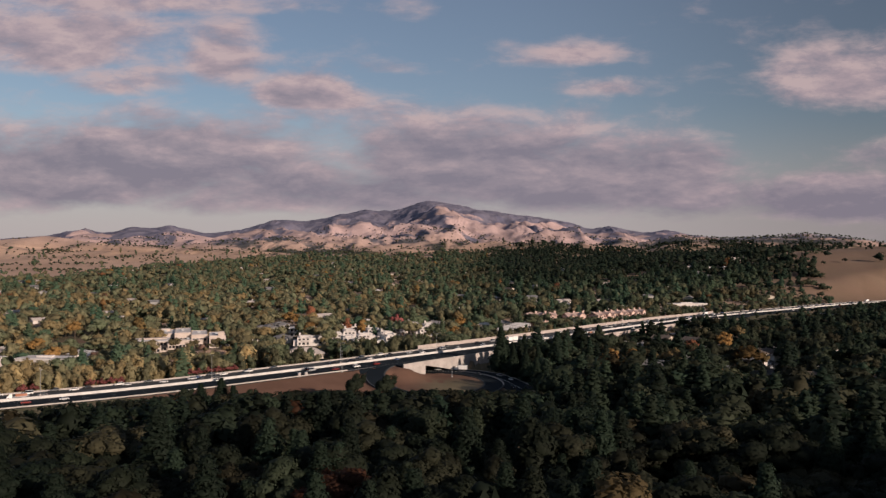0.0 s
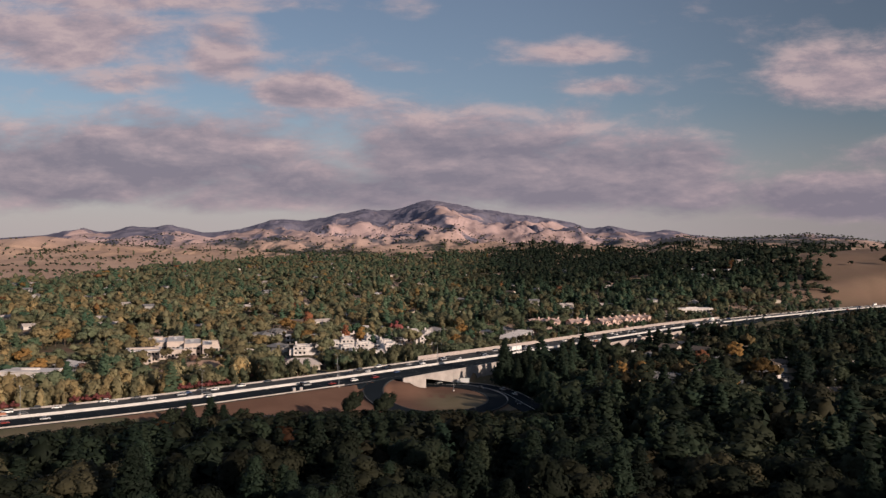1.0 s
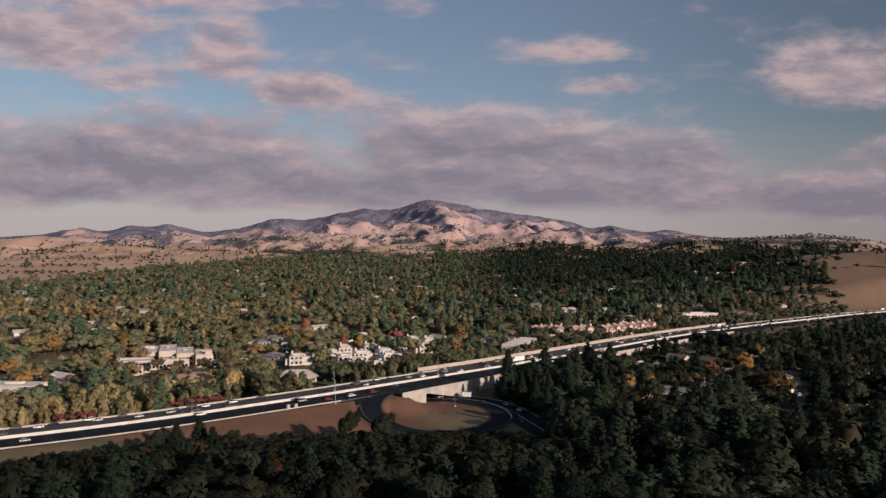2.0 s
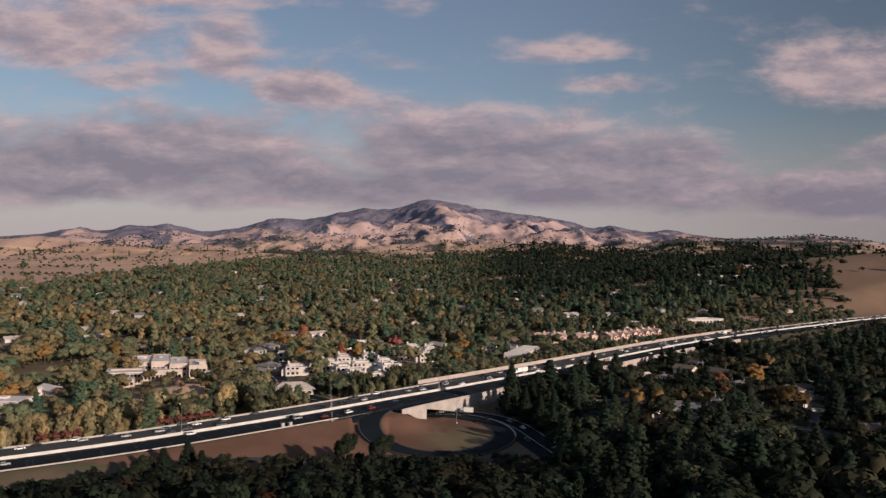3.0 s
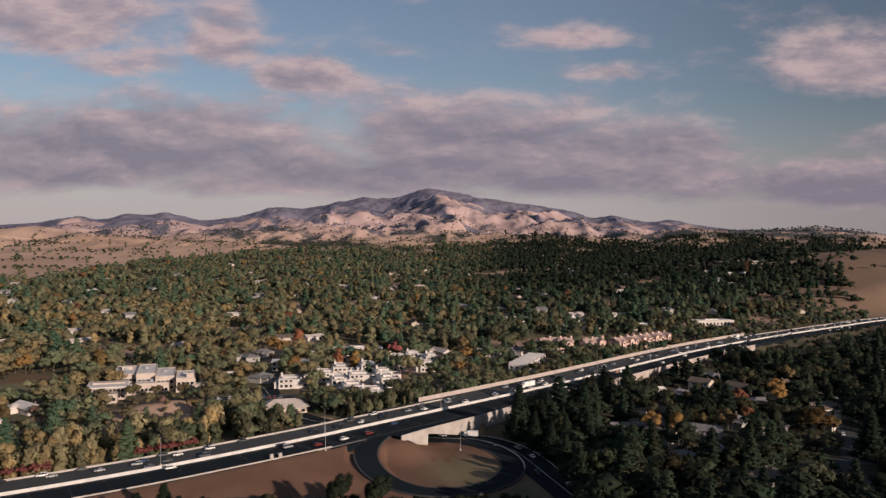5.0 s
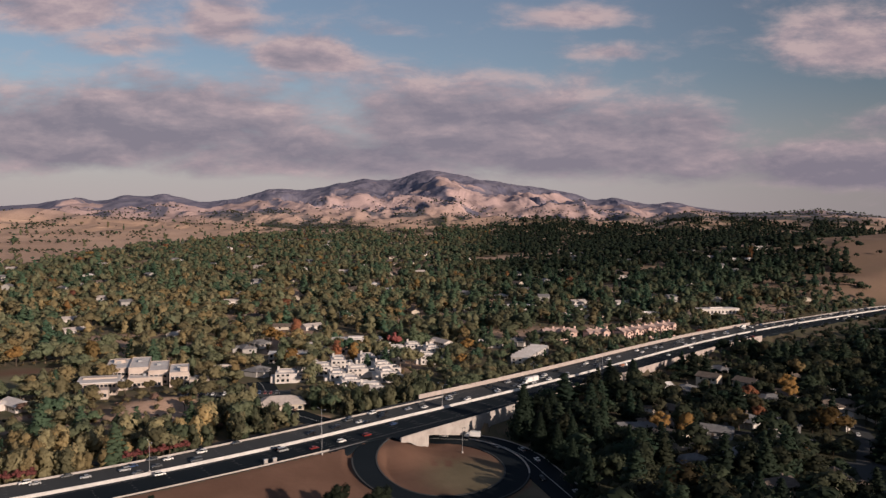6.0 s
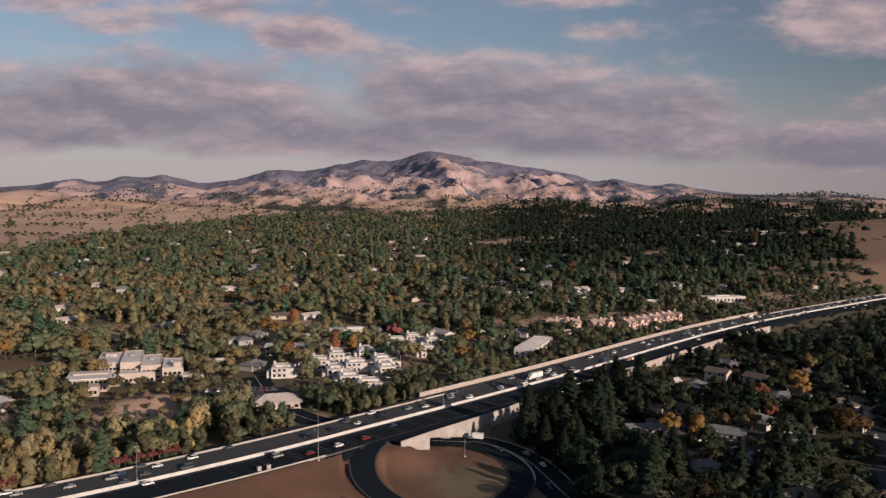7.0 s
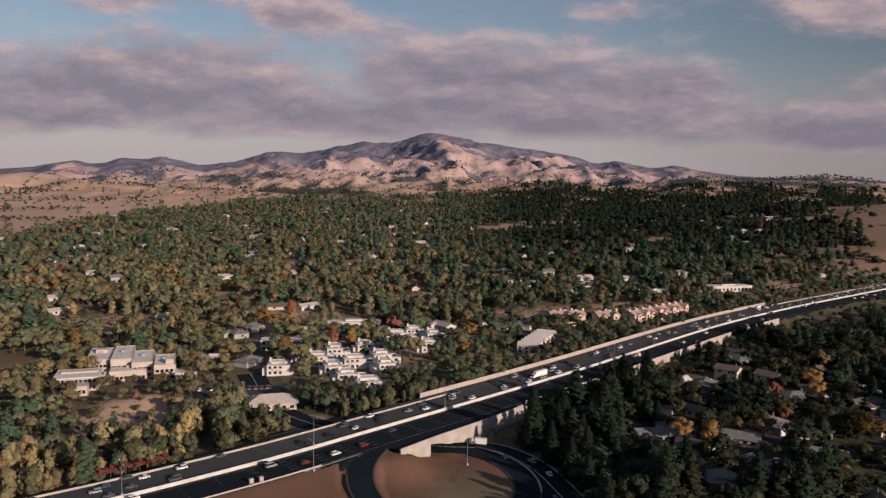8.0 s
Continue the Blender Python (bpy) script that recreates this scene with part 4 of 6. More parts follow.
def put(root, x, y, turn, used, dz=0.0):
    """Stand a built thing at a place: itself the first time, then copies."""
    m = pose(x, y, base_z(x, y) + dz, 0, 0, turn)
    if root.name not in used:
        used.add(root.name)
        root.matrix_world = m
        return root
    return copy_thing(root, m)


def build_townhouses():
    kinds, used = [townhouse(i) for i in range(3)], set()
    rows = [(-7, 525, 12, 1), (-19, 540, 10, 0), (-16, 574, 9, 1), (-30, 600, 7, 2), (-38, 580, 9, 0), (-28, 556, 10, 2), (-46, 588, 6, 0), (-56, 560, 5, 1), (-53, 655, 4, 1),
            (-2, 585, 14, 0), (2, 618, 10, 2), (8, 648, 8, 1), (19, 660, 5, 0), (16, 628, 12, 1), (27, 616, 9, 0), (31, 645, 7, 2), (-12, 612, 10, 0), (0, 562, 14, 2)]
    for x, y, turn, k in rows:
        put(kinds[k], x, y, turn, used, 0.3)
        keep(x, y, 10.0, 9)


def build_gallery_house():
    """Long pale building with a colonnade on its front."""
    root = thing("apartment_house", pose(-66, 619, base_z(-66, 619), 0, 0, 4), "long white two-storey building with a columned gallery", "building")
    wall, roof = Build(), Build()
    wall.box(-12, 12, -4, 5, -0.5, 6)
    roof.box(-12.8, 12.8, -6.2, 5.8, 6, 6.5, 0.05).box(-12.8, 12.8, -6.2, -4, 3.0, 3.25)
    part("wall", wall, M_STUCCO, root)
    part("roof", roof, M_ROOF_WHITE, root)
    for i in range(9):
        part("column", Build().box(-12.2 + i * 3, -11.9 + i * 3, -6.0, -5.7, -0.5, 6.0), M_STUCCO, root)
    for i in range(8):
        for z in (0.4, 3.7):
            pane(root, -10.6 + i * 3, -4, z, 1.6, 1.7, 0)
    keep(-66, 619, 13, 12)
    root = thing("apartment_house", pose(-25, 686, base_z(-25, 686), 0, 0, 6), "long low pale building with a flat roof", "building")
    part("wall", Build().box(-18, 18, -5, 5, -0.5, 5), M_STUCCO, root)
    part("roof", Build().box(-19, 19, -6, 6, 5, 5.5, 0.05).box(-6, 6, -2, 3, 5.5, 6.6, 0.1), M_ROOF_WHITE, root)
    for i in range(10):
        pane(root, -16 + i * 3.5, -5, 1.2, 2.2, 2.0, 0)
    keep(-25, 686, 16, 14)


def build_office():
    """Stepped beige office: flat-roofed blocks set side by side, with window bands under ledges."""
    root = thing("office_building", pose(-140, 560, -2.0, 0, 0, 14), "large beige office building of stepped flat-roofed blocks with window bands", "building")
    # centre x, y, half-width, half-depth, height in the building's own frame
    blocks = [(-21, -23, 9.5, 8.5, 6.6), (-14, 14, 6.5, 15, 8.6), (-2.5, 11, 5.2, 17, 9.4), (8.2, 3.0, 5.2, 15, 8.4), (19.5, -7, 5.2, 13, 8.2), (29, -15, 6.5, 5, 3.6), (1.5, -10.5, 9, 6.0, 5.4), (-9, -14, 4.5, 7, 3.6)]
    for x, y, hw, hd, h in blocks:
        wall, roof = Build(), Build()
        parapet_block(wall, x - hw, x + hw, y - hd, y + hd, -0.5, h)
        flat_roof(roof, x - hw, x + hw, y - hd, y + hd, h)
        part("wall", wall, M_BEIGE, root)
        part("roof", roof, M_ROOF_WHITE, root, "pale flat roof")
        for z in np.arange(0.9, h - 2.0, 3.3):
            window_band(root, x - hw + 0.5, x + hw - 0.5, y - hd, float(z), 1.5, 0, 1.9)
            if hd > 8:
                window_band(root, y - hd + 1.0, y - hd + 8.0, x + hw, float(z), 1.4, 1, 2.3)
        part("roof_unit", Build().box(x - 1.4, x + 0.8, y + 1.0, y + 3.2, h - 0.3, h + 0.9, 0.06), M_STEEL, root)
    over = Build().box(-31.6, -10.4, -33, -13.5, 6.7, 7.2, 0.1)
    part("roof", over, M_ROOF_WHITE, root, "overhanging pale flat roof slab")
    part("clerestory", Build().box(-29, -12, -23.5, -19.5, 7.2, 8.0, 0.1), M_BEIGE, root)
    part("lower_wing", Build().box(-24, -15, -41, -33, -1.5, 4.8, 0.02), M_BEIGE, root)
    window_band(root, -23.5, -15.5, -41, 1.2, 1.6, 0, 2.0)
    part("stair_tower", Build().box(20, 24, -17, -13, 7.6, 10.4, 0.02), M_BEIGE, root)
    part("plant_room", Build().box(-17, -11, 16, 22, 8.0, 10.2, 0.05), M_BEIGE, root)
    for x, y, r in ((-155, 535, 12), (-150, 570, 18), (-131, 560, 16), (-115, 545, 13), (-118, 524, 11), (-138, 533, 11), (-143, 512, 10), (-132, 517, 8), (-122, 500, 9), (-153, 518, 9)):
        KEEP_OFF.append((x, y, r))


def build_apartments():
    """Peach three-storey blocks with gabled bays, balconies and small roof turrets."""
    for x, y, turn, bays in ((129, 694, 6, 3), (158, 692, 12, 2), (203, 714, 37, 8)):
        root = thing("apartment_building", pose(x, y, base_z(x, y) + 0.4, 0, 0, turn), "peach stucco three-storey apartment building with gabled bays", "building", "peach apartment buildings")
        w, top = bays * 8.6, 8.4
        part("wall", Build().box(-w / 2, w / 2, -5, 6, -0.6, top), M_PEACH, root)
        cover = Build()
        gable(cover, -w / 2, w / 2, -5, 6, top, 2.0)
        part("roof", cover, M_ROOF_PEACH, root, "pinkish shingle roof")
        for i in range(bays):
            cx = -w / 2 + 4.3 + i * 8.6
            bay, hood = Build(), Build()
            out, up = (2.6, top + 0.9) if i % 2 else (1.5, top - 0.6)
            bay.box(cx - 2.2, cx + 2.2, -5 - out, -5, -0.6, up)
            bay.side([(cx - 2.2, up), (cx, up + 1.4), (cx + 2.2, up)], -5 - out, -4.0)
            for sgn in (-1, 1):
                hood.poly([(cx, -5.5 - out, up + 1.6), (cx, -1.0, up + 1.6), (cx + sgn * 2.7, -1.0, up - 0.2), (cx + sgn * 2.7, -5.5 - out, up - 0.2)])
                hood.poly([(cx, -5.5 - out, up + 1.35), (cx, -1.0, up + 1.35), (cx + sgn * 2.7, -1.0, up - 0.45), (cx + sgn * 2.7, -5.5 - out, up - 0.45)])
            part("bay", bay, M_PEACH, root)
            part("bay_roof", hood, M_ROOF_PEACH, root)
            for z in (0.6, 3.3, 6.0):
                pane(root, cx, -5 - out, z, 1.8, 1.3, 0)
                if i < bays - 1:
                    # a dark glass pane for the shaded balcony recess between bays, with its parapet
                    pane(root, cx + 4.3, -5, z - 0.3, 2.8, 1.9, 0, False)
                    part("balcony", Build().box(cx + 2.3, cx + 6.3, -6.5, -5, z - 0.5, z - 0.3).box(cx + 2.3, cx + 6.3, -6.5, -6.35, z - 0.3, z + 0.55), M_PEACH, root)
            part("chimney", Build().box(cx + 3.6, cx + 5.0, 0.3, 1.6, top + 0.6, top + 3.6, 0.03), M_PEACH, root)
            part("turret", Build().box(cx - 1.6, cx + 1.6, 2.2, 5.2, top - 0.4, top + 2.2, 0.05), M_PEACH, root)
    for x, y, r in ((129, 694, 13), (158, 692, 10), (185, 700, 12), (203, 714, 14), (222, 730, 12)):
        KEEP_OFF.append((x, y, r))


def build_row_house():
    """Long white row with a saw-tooth of small roofs."""
    root = thing("row_house", pose(95, 626, base_z(95, 626), 0, 0, -26), "long white terrace with repeated small pale roofs", "building")
    part("wall", Build().box(-6, 6, -25, 25, -0.5, 5.2), M_STUCCO, root)
    for i in range(7):
        cover = Build()
        y0 = -25 + i * 50 / 7
        gable(cover, -6, 6, y0 + 0.3, y0 + 50 / 7 - 0.3, 5.2, 1.5, 0.25)
        part("roof", cover, M_ROOF_WHITE, root)
        pane(root, 6, y0 + 3.5, 2.9, 1.6, 1.3, 1)
    for i in range(3):
        pane(root, -4 + i * 4, -25, 2.6, 1.6, 1.4, 0)
        pane(root, -4 + i * 4, -25, 0.2, 1.6, 1.6, 0)
    for x, y, r in ((86, 606, 10), (95, 626, 12), (104, 646, 10), (80, 595, 10), (77, 582, 8)):
        KEEP_OFF.append((x, y, r))


def build_low_halls():
    """Flat-roofed halls and a hip-roofed hall beyond the freeway."""
    for x, y, turn, w, d, h, m in ((131, 900, 3, 34, 12, 4.5, M_ROOF_WHITE), (240, 834, 8, 30, 12, 5, M_ROOF_WHITE), (320, 853, 10, 44, 12, 5, M_ROOF_WHITE), (-184, 446, -8, 26, 12, 7.5, M_ROOF_WHITE), (-222, 452, -6, 24, 12, 7, M_ROOF_WHITE), (-100, 585, 8, 16, 8, 3.6, M_SHINGLE_PALE)):
        root = thing("hall", pose(x, y, base_z(x, y), 0, 0, turn), "low pale building with a flat roof among trees", "building")
        part("wall", Build().box(-w / 2, w / 2, -d / 2, d / 2, -0.6, h), M_STUCCO, root)
        part("roof", Build().box(-w / 2 - 0.5, w / 2 + 0.5, -d / 2 - 0.5, d / 2 + 0.5, h, h + 0.45, 0.04).box(-w / 6, w / 6, -1.5, 1.5, h + 0.45, h + 1.4, 0.08), m, root)
        for i in range(int(w / 4)):
            pane(root, -w / 2 + 2 + i * 4, -d / 2, 1.0, 2.0, min(2.2, h - 2), 0)
        keep(x, y, w * 0.45, 14)
    root = thing("hall", pose(-54, 497, base_z(-54, 497), 0, 0, 12), "low hall with a broad pale brown hip roof", "building")
    part("wall", Build().box(-11, 11, -6, 6, -0.6, 3.6), M_CREAM, root)
    cover = Build()
    hip(cover, -11, 11, -6, 6, 3.6, 3.2, 1.2)
    part("roof", cover, M_SHINGLE_PALE, root)
    part("porch", Build().box(-16, -11, -6, -1, 2.8, 3.1).box(-15.8, -15.5, -5.8, -5.5, -0.6, 2.8).box(-15.8, -15.5, -1.5, -1.2, -0.6, 2.8), M_ROOF_WHITE, root, "pale flat porch roof on posts")
    for i in range(6):
        pane(root, -9 + i * 3.6, -6, 0.9, 1.8, 1.5, 0)
    keep(-54, 497, 13, 9)
    root = thing("wall_garden", pose(-27, 507, base_z(-27, 507), 0, 0, 10), "low white garden wall", "wall", kind="structure")
    part("panel", Build().box(-5, 5, -0.15, 0.15, -0.5, 2.6, 0.02), M_STUCCO, root)
    # the car park
    lot = thing("car_park", pose(-82, 518, base_z(-82, 518) + 0.12, 0, 0, 6), "grey asphalt car park with faded bays", "car park", kind="structure")
    part("surface", Build().box(-30, 30, -13, 13, -0.6, 0.05, 0.02), M_ASPHALT_OLD, lot)
    for i in range(18):
        for y in (-10, 6):
            part("bay_line", Build().box(-27 + i * 3, -26.88 + i * 3, y - 2.6, y + 2.6, 0.0, 0.065), M_PAINT, lot)
    for x in (-106, -92, -78, -64, -58):
        KEEP_OFF.append((x, 518, 13))
    for x, y, r in ((-108, 480, 19), (-100, 462, 12), (-118, 468, 10), (-208, 563, 24), (-190, 556, 12), (-216, 584, 20), (-214, 540, 16)):
        KEEP_OFF.append((x, y, r))


def build_houses():
    looks = [(M_CREAM, M_SHINGLE, "cream suburban house with a brown shingle roof"), (M_STUCCO, M_SHINGLE_PALE, "white suburban house with a pale roof"),
             (M_GREYWALL, M_SHINGLE_GREY, "grey suburban house with a grey roof"), (M_STUCCO, M_ROOF_WHITE, "white house with a bright pale roof"), (M_CREAM, M_TILE, "cream house with a clay-red roof")]
    kinds, used = [bungalow((i + i // 5) % 4, *looks[(0, 2, 0, 1, 2, 4, 0, 3, 2, 0)[i]]) for i in range(10)], set()
    far_kinds = [bungalow(i % 4, *looks[(1, 3, 2, 0, 1)[i]], plain=True) for i in range(5)]
    known = [(148, 527, 20, 7), (233, 546, 30, 0), (236, 508, 60, 1), (226, 487, 20, 6), (143, 440, -30, 4), (110, 445, 5, 4), (116, 397, 20, 1), (162, 521, 50, 8), (198, 498, 10, 8),
             (165, 458, 30, 8), (205, 455, 40, 8), (132, 362, 15, 2), (225, 420, 30, 4), (265, 480, 20, 3), (48, 265, 10, 8), (122, 300, 15, 1)]
    for x, y, turn, k in known:
        put(kinds[k], x, y, turn, used, 0.3)
        keep(x, y, 7.0, 8)
    # the shaded gardens on the near side: houses along the lanes
    for line in LANES:
        s = 10.0
        while s < line.s[-1] - 8:
            for side in (-1, 1):
                x, y = (float(q) for q in line.at(s + 4 * rng.random(), side * (13 + 3 * rng.random())))
                if rng.random() < 0.72 and all(math.hypot(x - cx, y - cy) > 15 for cx, cy, r in KEEP_OFF) and min(abs(float(q.near(x, y)[1][0])) for q in LANES) > 10 and freeway.near(x, y)[1][0] < -32:
                    put(kinds[int(rng.choice((0, 2, 4, 6, 8, 9, 2, 0)))], x, y, line.turn(s) + (0 if side > 0 else 180) + float(rng.normal() * 6), used, 0.3)
                    keep(x, y, 7.0, 7)
            s += 21
    for cx, cy, r in ((-205, 548, 13), (-222, 560, 14)):
        KEEP_OFF.append((cx, cy, r))
    x, y = scatter(480, 2050, 40)
    s, d = freeway.near(x, y)
    z, wood, straw, dirt, lawn = land(x, y)
    ok = (np.abs(d) > 45) & (straw < 0.3) & (dirt < 0.1) & (z < 60) & (rng.random(len(x)) < np.where(d > 0, 0.36, 0.30) * np.interp(np.hypot(x, y), (500, 900, 1400, 2000), (1.15, 0.95, 0.55, 0.22)))
    for cx, cy, r in list(KEEP_OFF):
        ok &= np.hypot(x - cx, y - cy) > r + 14
    for i in np.nonzero(ok)[0]:
        house = kinds[int(rng.choice((1, 7, 3, int(rng.integers(0, 10)))))] if math.hypot(x[i], y[i]) < 720 else far_kinds[int(rng.integers(0, 5))]
        put(house, float(x[i]), float(y[i]), float(rng.integers(-4, 5) * 20), used, 0.3)
        if rng.random() < (0.55 if x[i] < 0.12 * y[i] else 0.12):
            OPEN_FRONT.append((float(x[i]), float(y[i])))
        keep(float(x[i]), float(y[i]), 9.0, 15)
        if rng.random() < 0.5:
            keep(float(x[i]) + 2, float(y[i]) - 23, 7.0)



# ---- trees ----
ICO_V = np.array([(0, 0, 1), *[(0.894 * math.cos(a), 0.894 * math.sin(a), 0.447) for a in np.arange(5) * 1.2566], *[(0.894 * math.cos(a + 0.628), 0.894 * math.sin(a + 0.628), -0.447) for a in np.arange(5) * 1.2566], (0, 0, -1)])
ICO_F = np.array([*[(0, 1 + i, 1 + (i + 1) % 5) for i in range(5)], *[(1 + i, 6 + i, 1 + (i + 1) % 5) for i in range(5)],
                  *[(1 + (i + 1) % 5, 6 + i, 6 + (i + 1) % 5) for i in range(5)], *[(11, 6 + (i + 1) % 5, 6 + i) for i in range(5)]])
OCT_V = np.array([(1, 0, 0), (0, 1, 0), (-1, 0, 0), (0, -1, 0), (0, 0, 1), (0, 0, -1)], dtype=float)
OCT_F = np.array([(0, 1, 4), (1, 2, 4), (2, 3, 4), (3, 0, 4), (1, 0, 5), (2, 1, 5), (3, 2, 5), (0, 3, 5)])


def unit(v):
    return v / (np.linalg.norm(v, axis=-1, keepdims=True) + 1e-6)


def clump_places(kind, n, g):
    """Middles and half-sizes of the clumps of a crown one metre high, and the way each one hangs out."""
    if kind == "cone":
        # boughs in tiers round the stem, each drooping outwards
        f = (np.arange(n) + 0.6 * g.random(n)) / n
        f = f ** 1.15
        z = 0.10 + 0.87 * f
        reach = 0.17 * (1 - f) ** 0.8 * (0.65 + 0.6 * g.random(n))
        a = np.arange(n) * 2.4 + 0.7 * g.random(n)
        size = 0.045 + 0.085 * (1 - f)
        return np.stack([reach * np.cos(a), reach * np.sin(a), z - 0.25 * reach], 1), np.stack([size * 1.2, size * 1.2, size * 0.62], 1)
    if kind == "tall":
        z = 0.12 + 0.80 * (np.arange(n) + g.random(n)) / n
        w = 0.14 * np.sin(np.clip((z - 0.02) / 1.02, 0, 1) * math.pi) ** 0.6
        a, reach = g.random(n) * 6.283, w * np.sqrt(g.random(n))
        size = 0.085 + 0.05 * g.random(n)
        return np.stack([reach * np.cos(a), reach * np.sin(a), z], 1), np.stack([size, size, size * 1.45], 1)
    # round or spreading: lobes gathered on a few limbs
    lobes = max(3, min(7, n // 2)) + int(g.integers(0, 2))
    la = np.arange(lobes) * 6.283 / lobes + g.random(lobes) * 0.9
    lr, lz = 0.13 + 0.16 * g.random(lobes), 0.46 + 0.26 * g.random(lobes)
    lr[0], lz[0] = 0.05, 0.74
    pick = np.arange(n) % lobes
    v = unit(g.normal(size=(n, 3))) * (0.35 + 0.5 * g.random(n))[:, None] * np.array([0.17, 0.17, 0.15])
    c = np.stack([lr[pick] * np.cos(la[pick]), lr[pick] * np.sin(la[pick]), lz[pick]], 1) + v
    if kind == "spread":
        c[:, :2] *= 1.4
        c[:, 2] = 0.35 + (c[:, 2] - 0.35) * 0.95
    size = 0.085 + 0.07 * g.random(n)
    return c, np.stack([size, size, size * 0.85], 1)


def crown(kind, clumps, leaves, seed, fine=True, leaf=0.45):
    """Vertices, triangles and normals of a crown one metre high: lumpy clumps with loose sprays of leaves round them."""
    g = np.random.default_rng(seed)
    base_v, base_f = (ICO_V, ICO_F) if fine else (OCT_V, OCT_F)
    c, size = clump_places(kind, clumps, g)
    full = {"cone": 40, "tall": 16}.get(kind, 20)
    size = size * max(0.72, (full / clumps) ** (0.42 if clumps < full else 0.33)) * (1.0 if fine else 1.12)
    middle = np.array([0, 0, 0.45])
    stretch = np.array([1.0, 1.0, 0.35]) if kind in ("cone", "tall") else np.array([1.0, 1.0, 0.9])
    jag = 0.94 + 0.75 * (g.random((clumps, len(base_v), 1)) - 0.5)
    # each clump stands at a slant of its own
    q = g.random(clumps) * 6.283
    cs, sn = np.cos(q)[:, None], np.sin(q)[:, None]
    bx, by = base_v[None, :, 0] * cs - base_v[None, :, 1] * sn, base_v[None, :, 0] * sn + base_v[None, :, 1] * cs
    b = np.stack([bx, by, np.broadcast_to(base_v[None, :, 2], bx.shape)], -1)
    v = c[:, None, :] + b * size[:, None, :] * jag
    nv = unit(b * np.array([1, 1, 1.25]) + 0.6 * unit((v - middle) * stretch) + 0.16 * g.normal(size=v.shape))
    f = base_f[None] + (np.arange(clumps) * len(base_v))[:, None, None]
    vs, fs, ns = [v.reshape(-1, 3)], [f.reshape(-1, 3)], [nv.reshape(-1, 3)]
    if leaves:
        n = clumps * leaves
        k = np.repeat(np.arange(clumps), leaves)
        w = unit(g.normal(size=(n, 3)))
        w[:, 2] = np.abs(w[:, 2]) * np.where(g.random(n) < 0.75, 1, -1)
        mid = c[k] + w * size[k] * (0.80 + 0.50 * g.random((n, 1)))
        r = (size[k].mean(axis=1) * leaf * (0.5 + 0.9 * g.random(n)))[:, None]
        out = unit(w + 0.7 * unit((mid - middle) * stretch) + 0.28 * g.normal(size=(n, 3)))
        p = unit(np.cross(out, g.normal(size=(n, 3))))
        t = np.cross(out, p)
        tri = np.stack([mid + p * r, mid - 0.5 * p * r + 0.8 * t * r, mid - 0.5 * p * r - 0.8 * t * r], 1)
        fs.append((np.arange(n * 3) + len(vs[0])).reshape(-1, 3))
        vs.append(tri.reshape(-1, 3))
        soft = unit(out + 0.55 * w + 0.15 * g.normal(size=(n, 3)))
        ns.append(np.repeat(soft, 3, axis=0))
    v = np.vstack(vs)
    v[:, 2] += 1.0 - v[:, 2].max()
    return v, np.vstack(fs), np.vstack(ns)


def with_trunk(v, f, nv, high=0.45, r=0.016):
    """Adds a three-sided trunk; returns also which vertices are bark."""
    a = np.arange(3) * 2.094
    t = np.concatenate([np.stack([r * np.cos(a), r * np.sin(a), 0 * a - 0.03], 1), np.stack([0.6 * r * np.cos(a), 0.6 * r * np.sin(a), 0 * a + high], 1)])
    n = len(v)
    tf = np.array([(0, 1, 4), (0, 4, 3), (1, 2, 5), (1, 5, 4), (2, 0, 3), (2, 3, 5)]) + n
    return np.vstack([v, t]), np.vstack([f, tf]), np.concatenate([np.zeros(n, bool), np.ones(6, bool)]), np.vstack([nv, unit(t * np.array([1, 1, 0]))])


def woodland(name, label, protos, x, y, high, wide, hue, tone):
    """Many trees as one mesh: each a turned and scaled copy of one of the given shapes."""
    z = land(x, y)[0] - 0.15
    pick = rng.integers(0, len(protos), len(x)) if len(protos) > 1 else np.zeros(len(x), int)
    turn = rng.random(len(x)) * 6.283
    V, F, N, H, T, n = [], [], [], [], [], 0
    for i, (pv, pf, bark, pn) in enumerate(protos):
        m = np.nonzero(pick == i)[0]
        if not len(m):
            continue
        c, s = np.cos(turn[m])[:, None], np.sin(turn[m])[:, None]
        px, py = pv[None, :, 0] * wide[m][:, None], pv[None, :, 1] * wide[m][:, None]
        v = np.stack([x[m][:, None] + px * c - py * s, y[m][:, None] + px * s + py * c, z[m][:, None] + pv[None, :, 2] * high[m][:, None]], -1)
        nx, ny = np.broadcast_to(pn[None, :, 0], px.shape), np.broadcast_to(pn[None, :, 1], px.shape)
        N.append(np.stack([nx * c - ny * s, nx * s + ny * c, np.broadcast_to(pn[None, :, 2], px.shape)], -1).reshape(-1, 3))
        V.append(v.reshape(-1, 3))
        F.append((pf[None] + (n + np.arange(len(m)) * len(pv))[:, None, None]).reshape(-1, 3))
        H.append(np.where(bark[None], 1.0, hue[m][:, None]).ravel())
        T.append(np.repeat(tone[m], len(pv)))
        n += len(m) * len(pv)
    me = array_mesh(name, np.vstack(V), np.vstack(F), M_LEAF, {"hue": np.concatenate(H), "tone": np.concatenate(T)}, soft=True, normals=np.vstack(N))
    return tagged(new(name, me), label, "trees", kind="stuff")


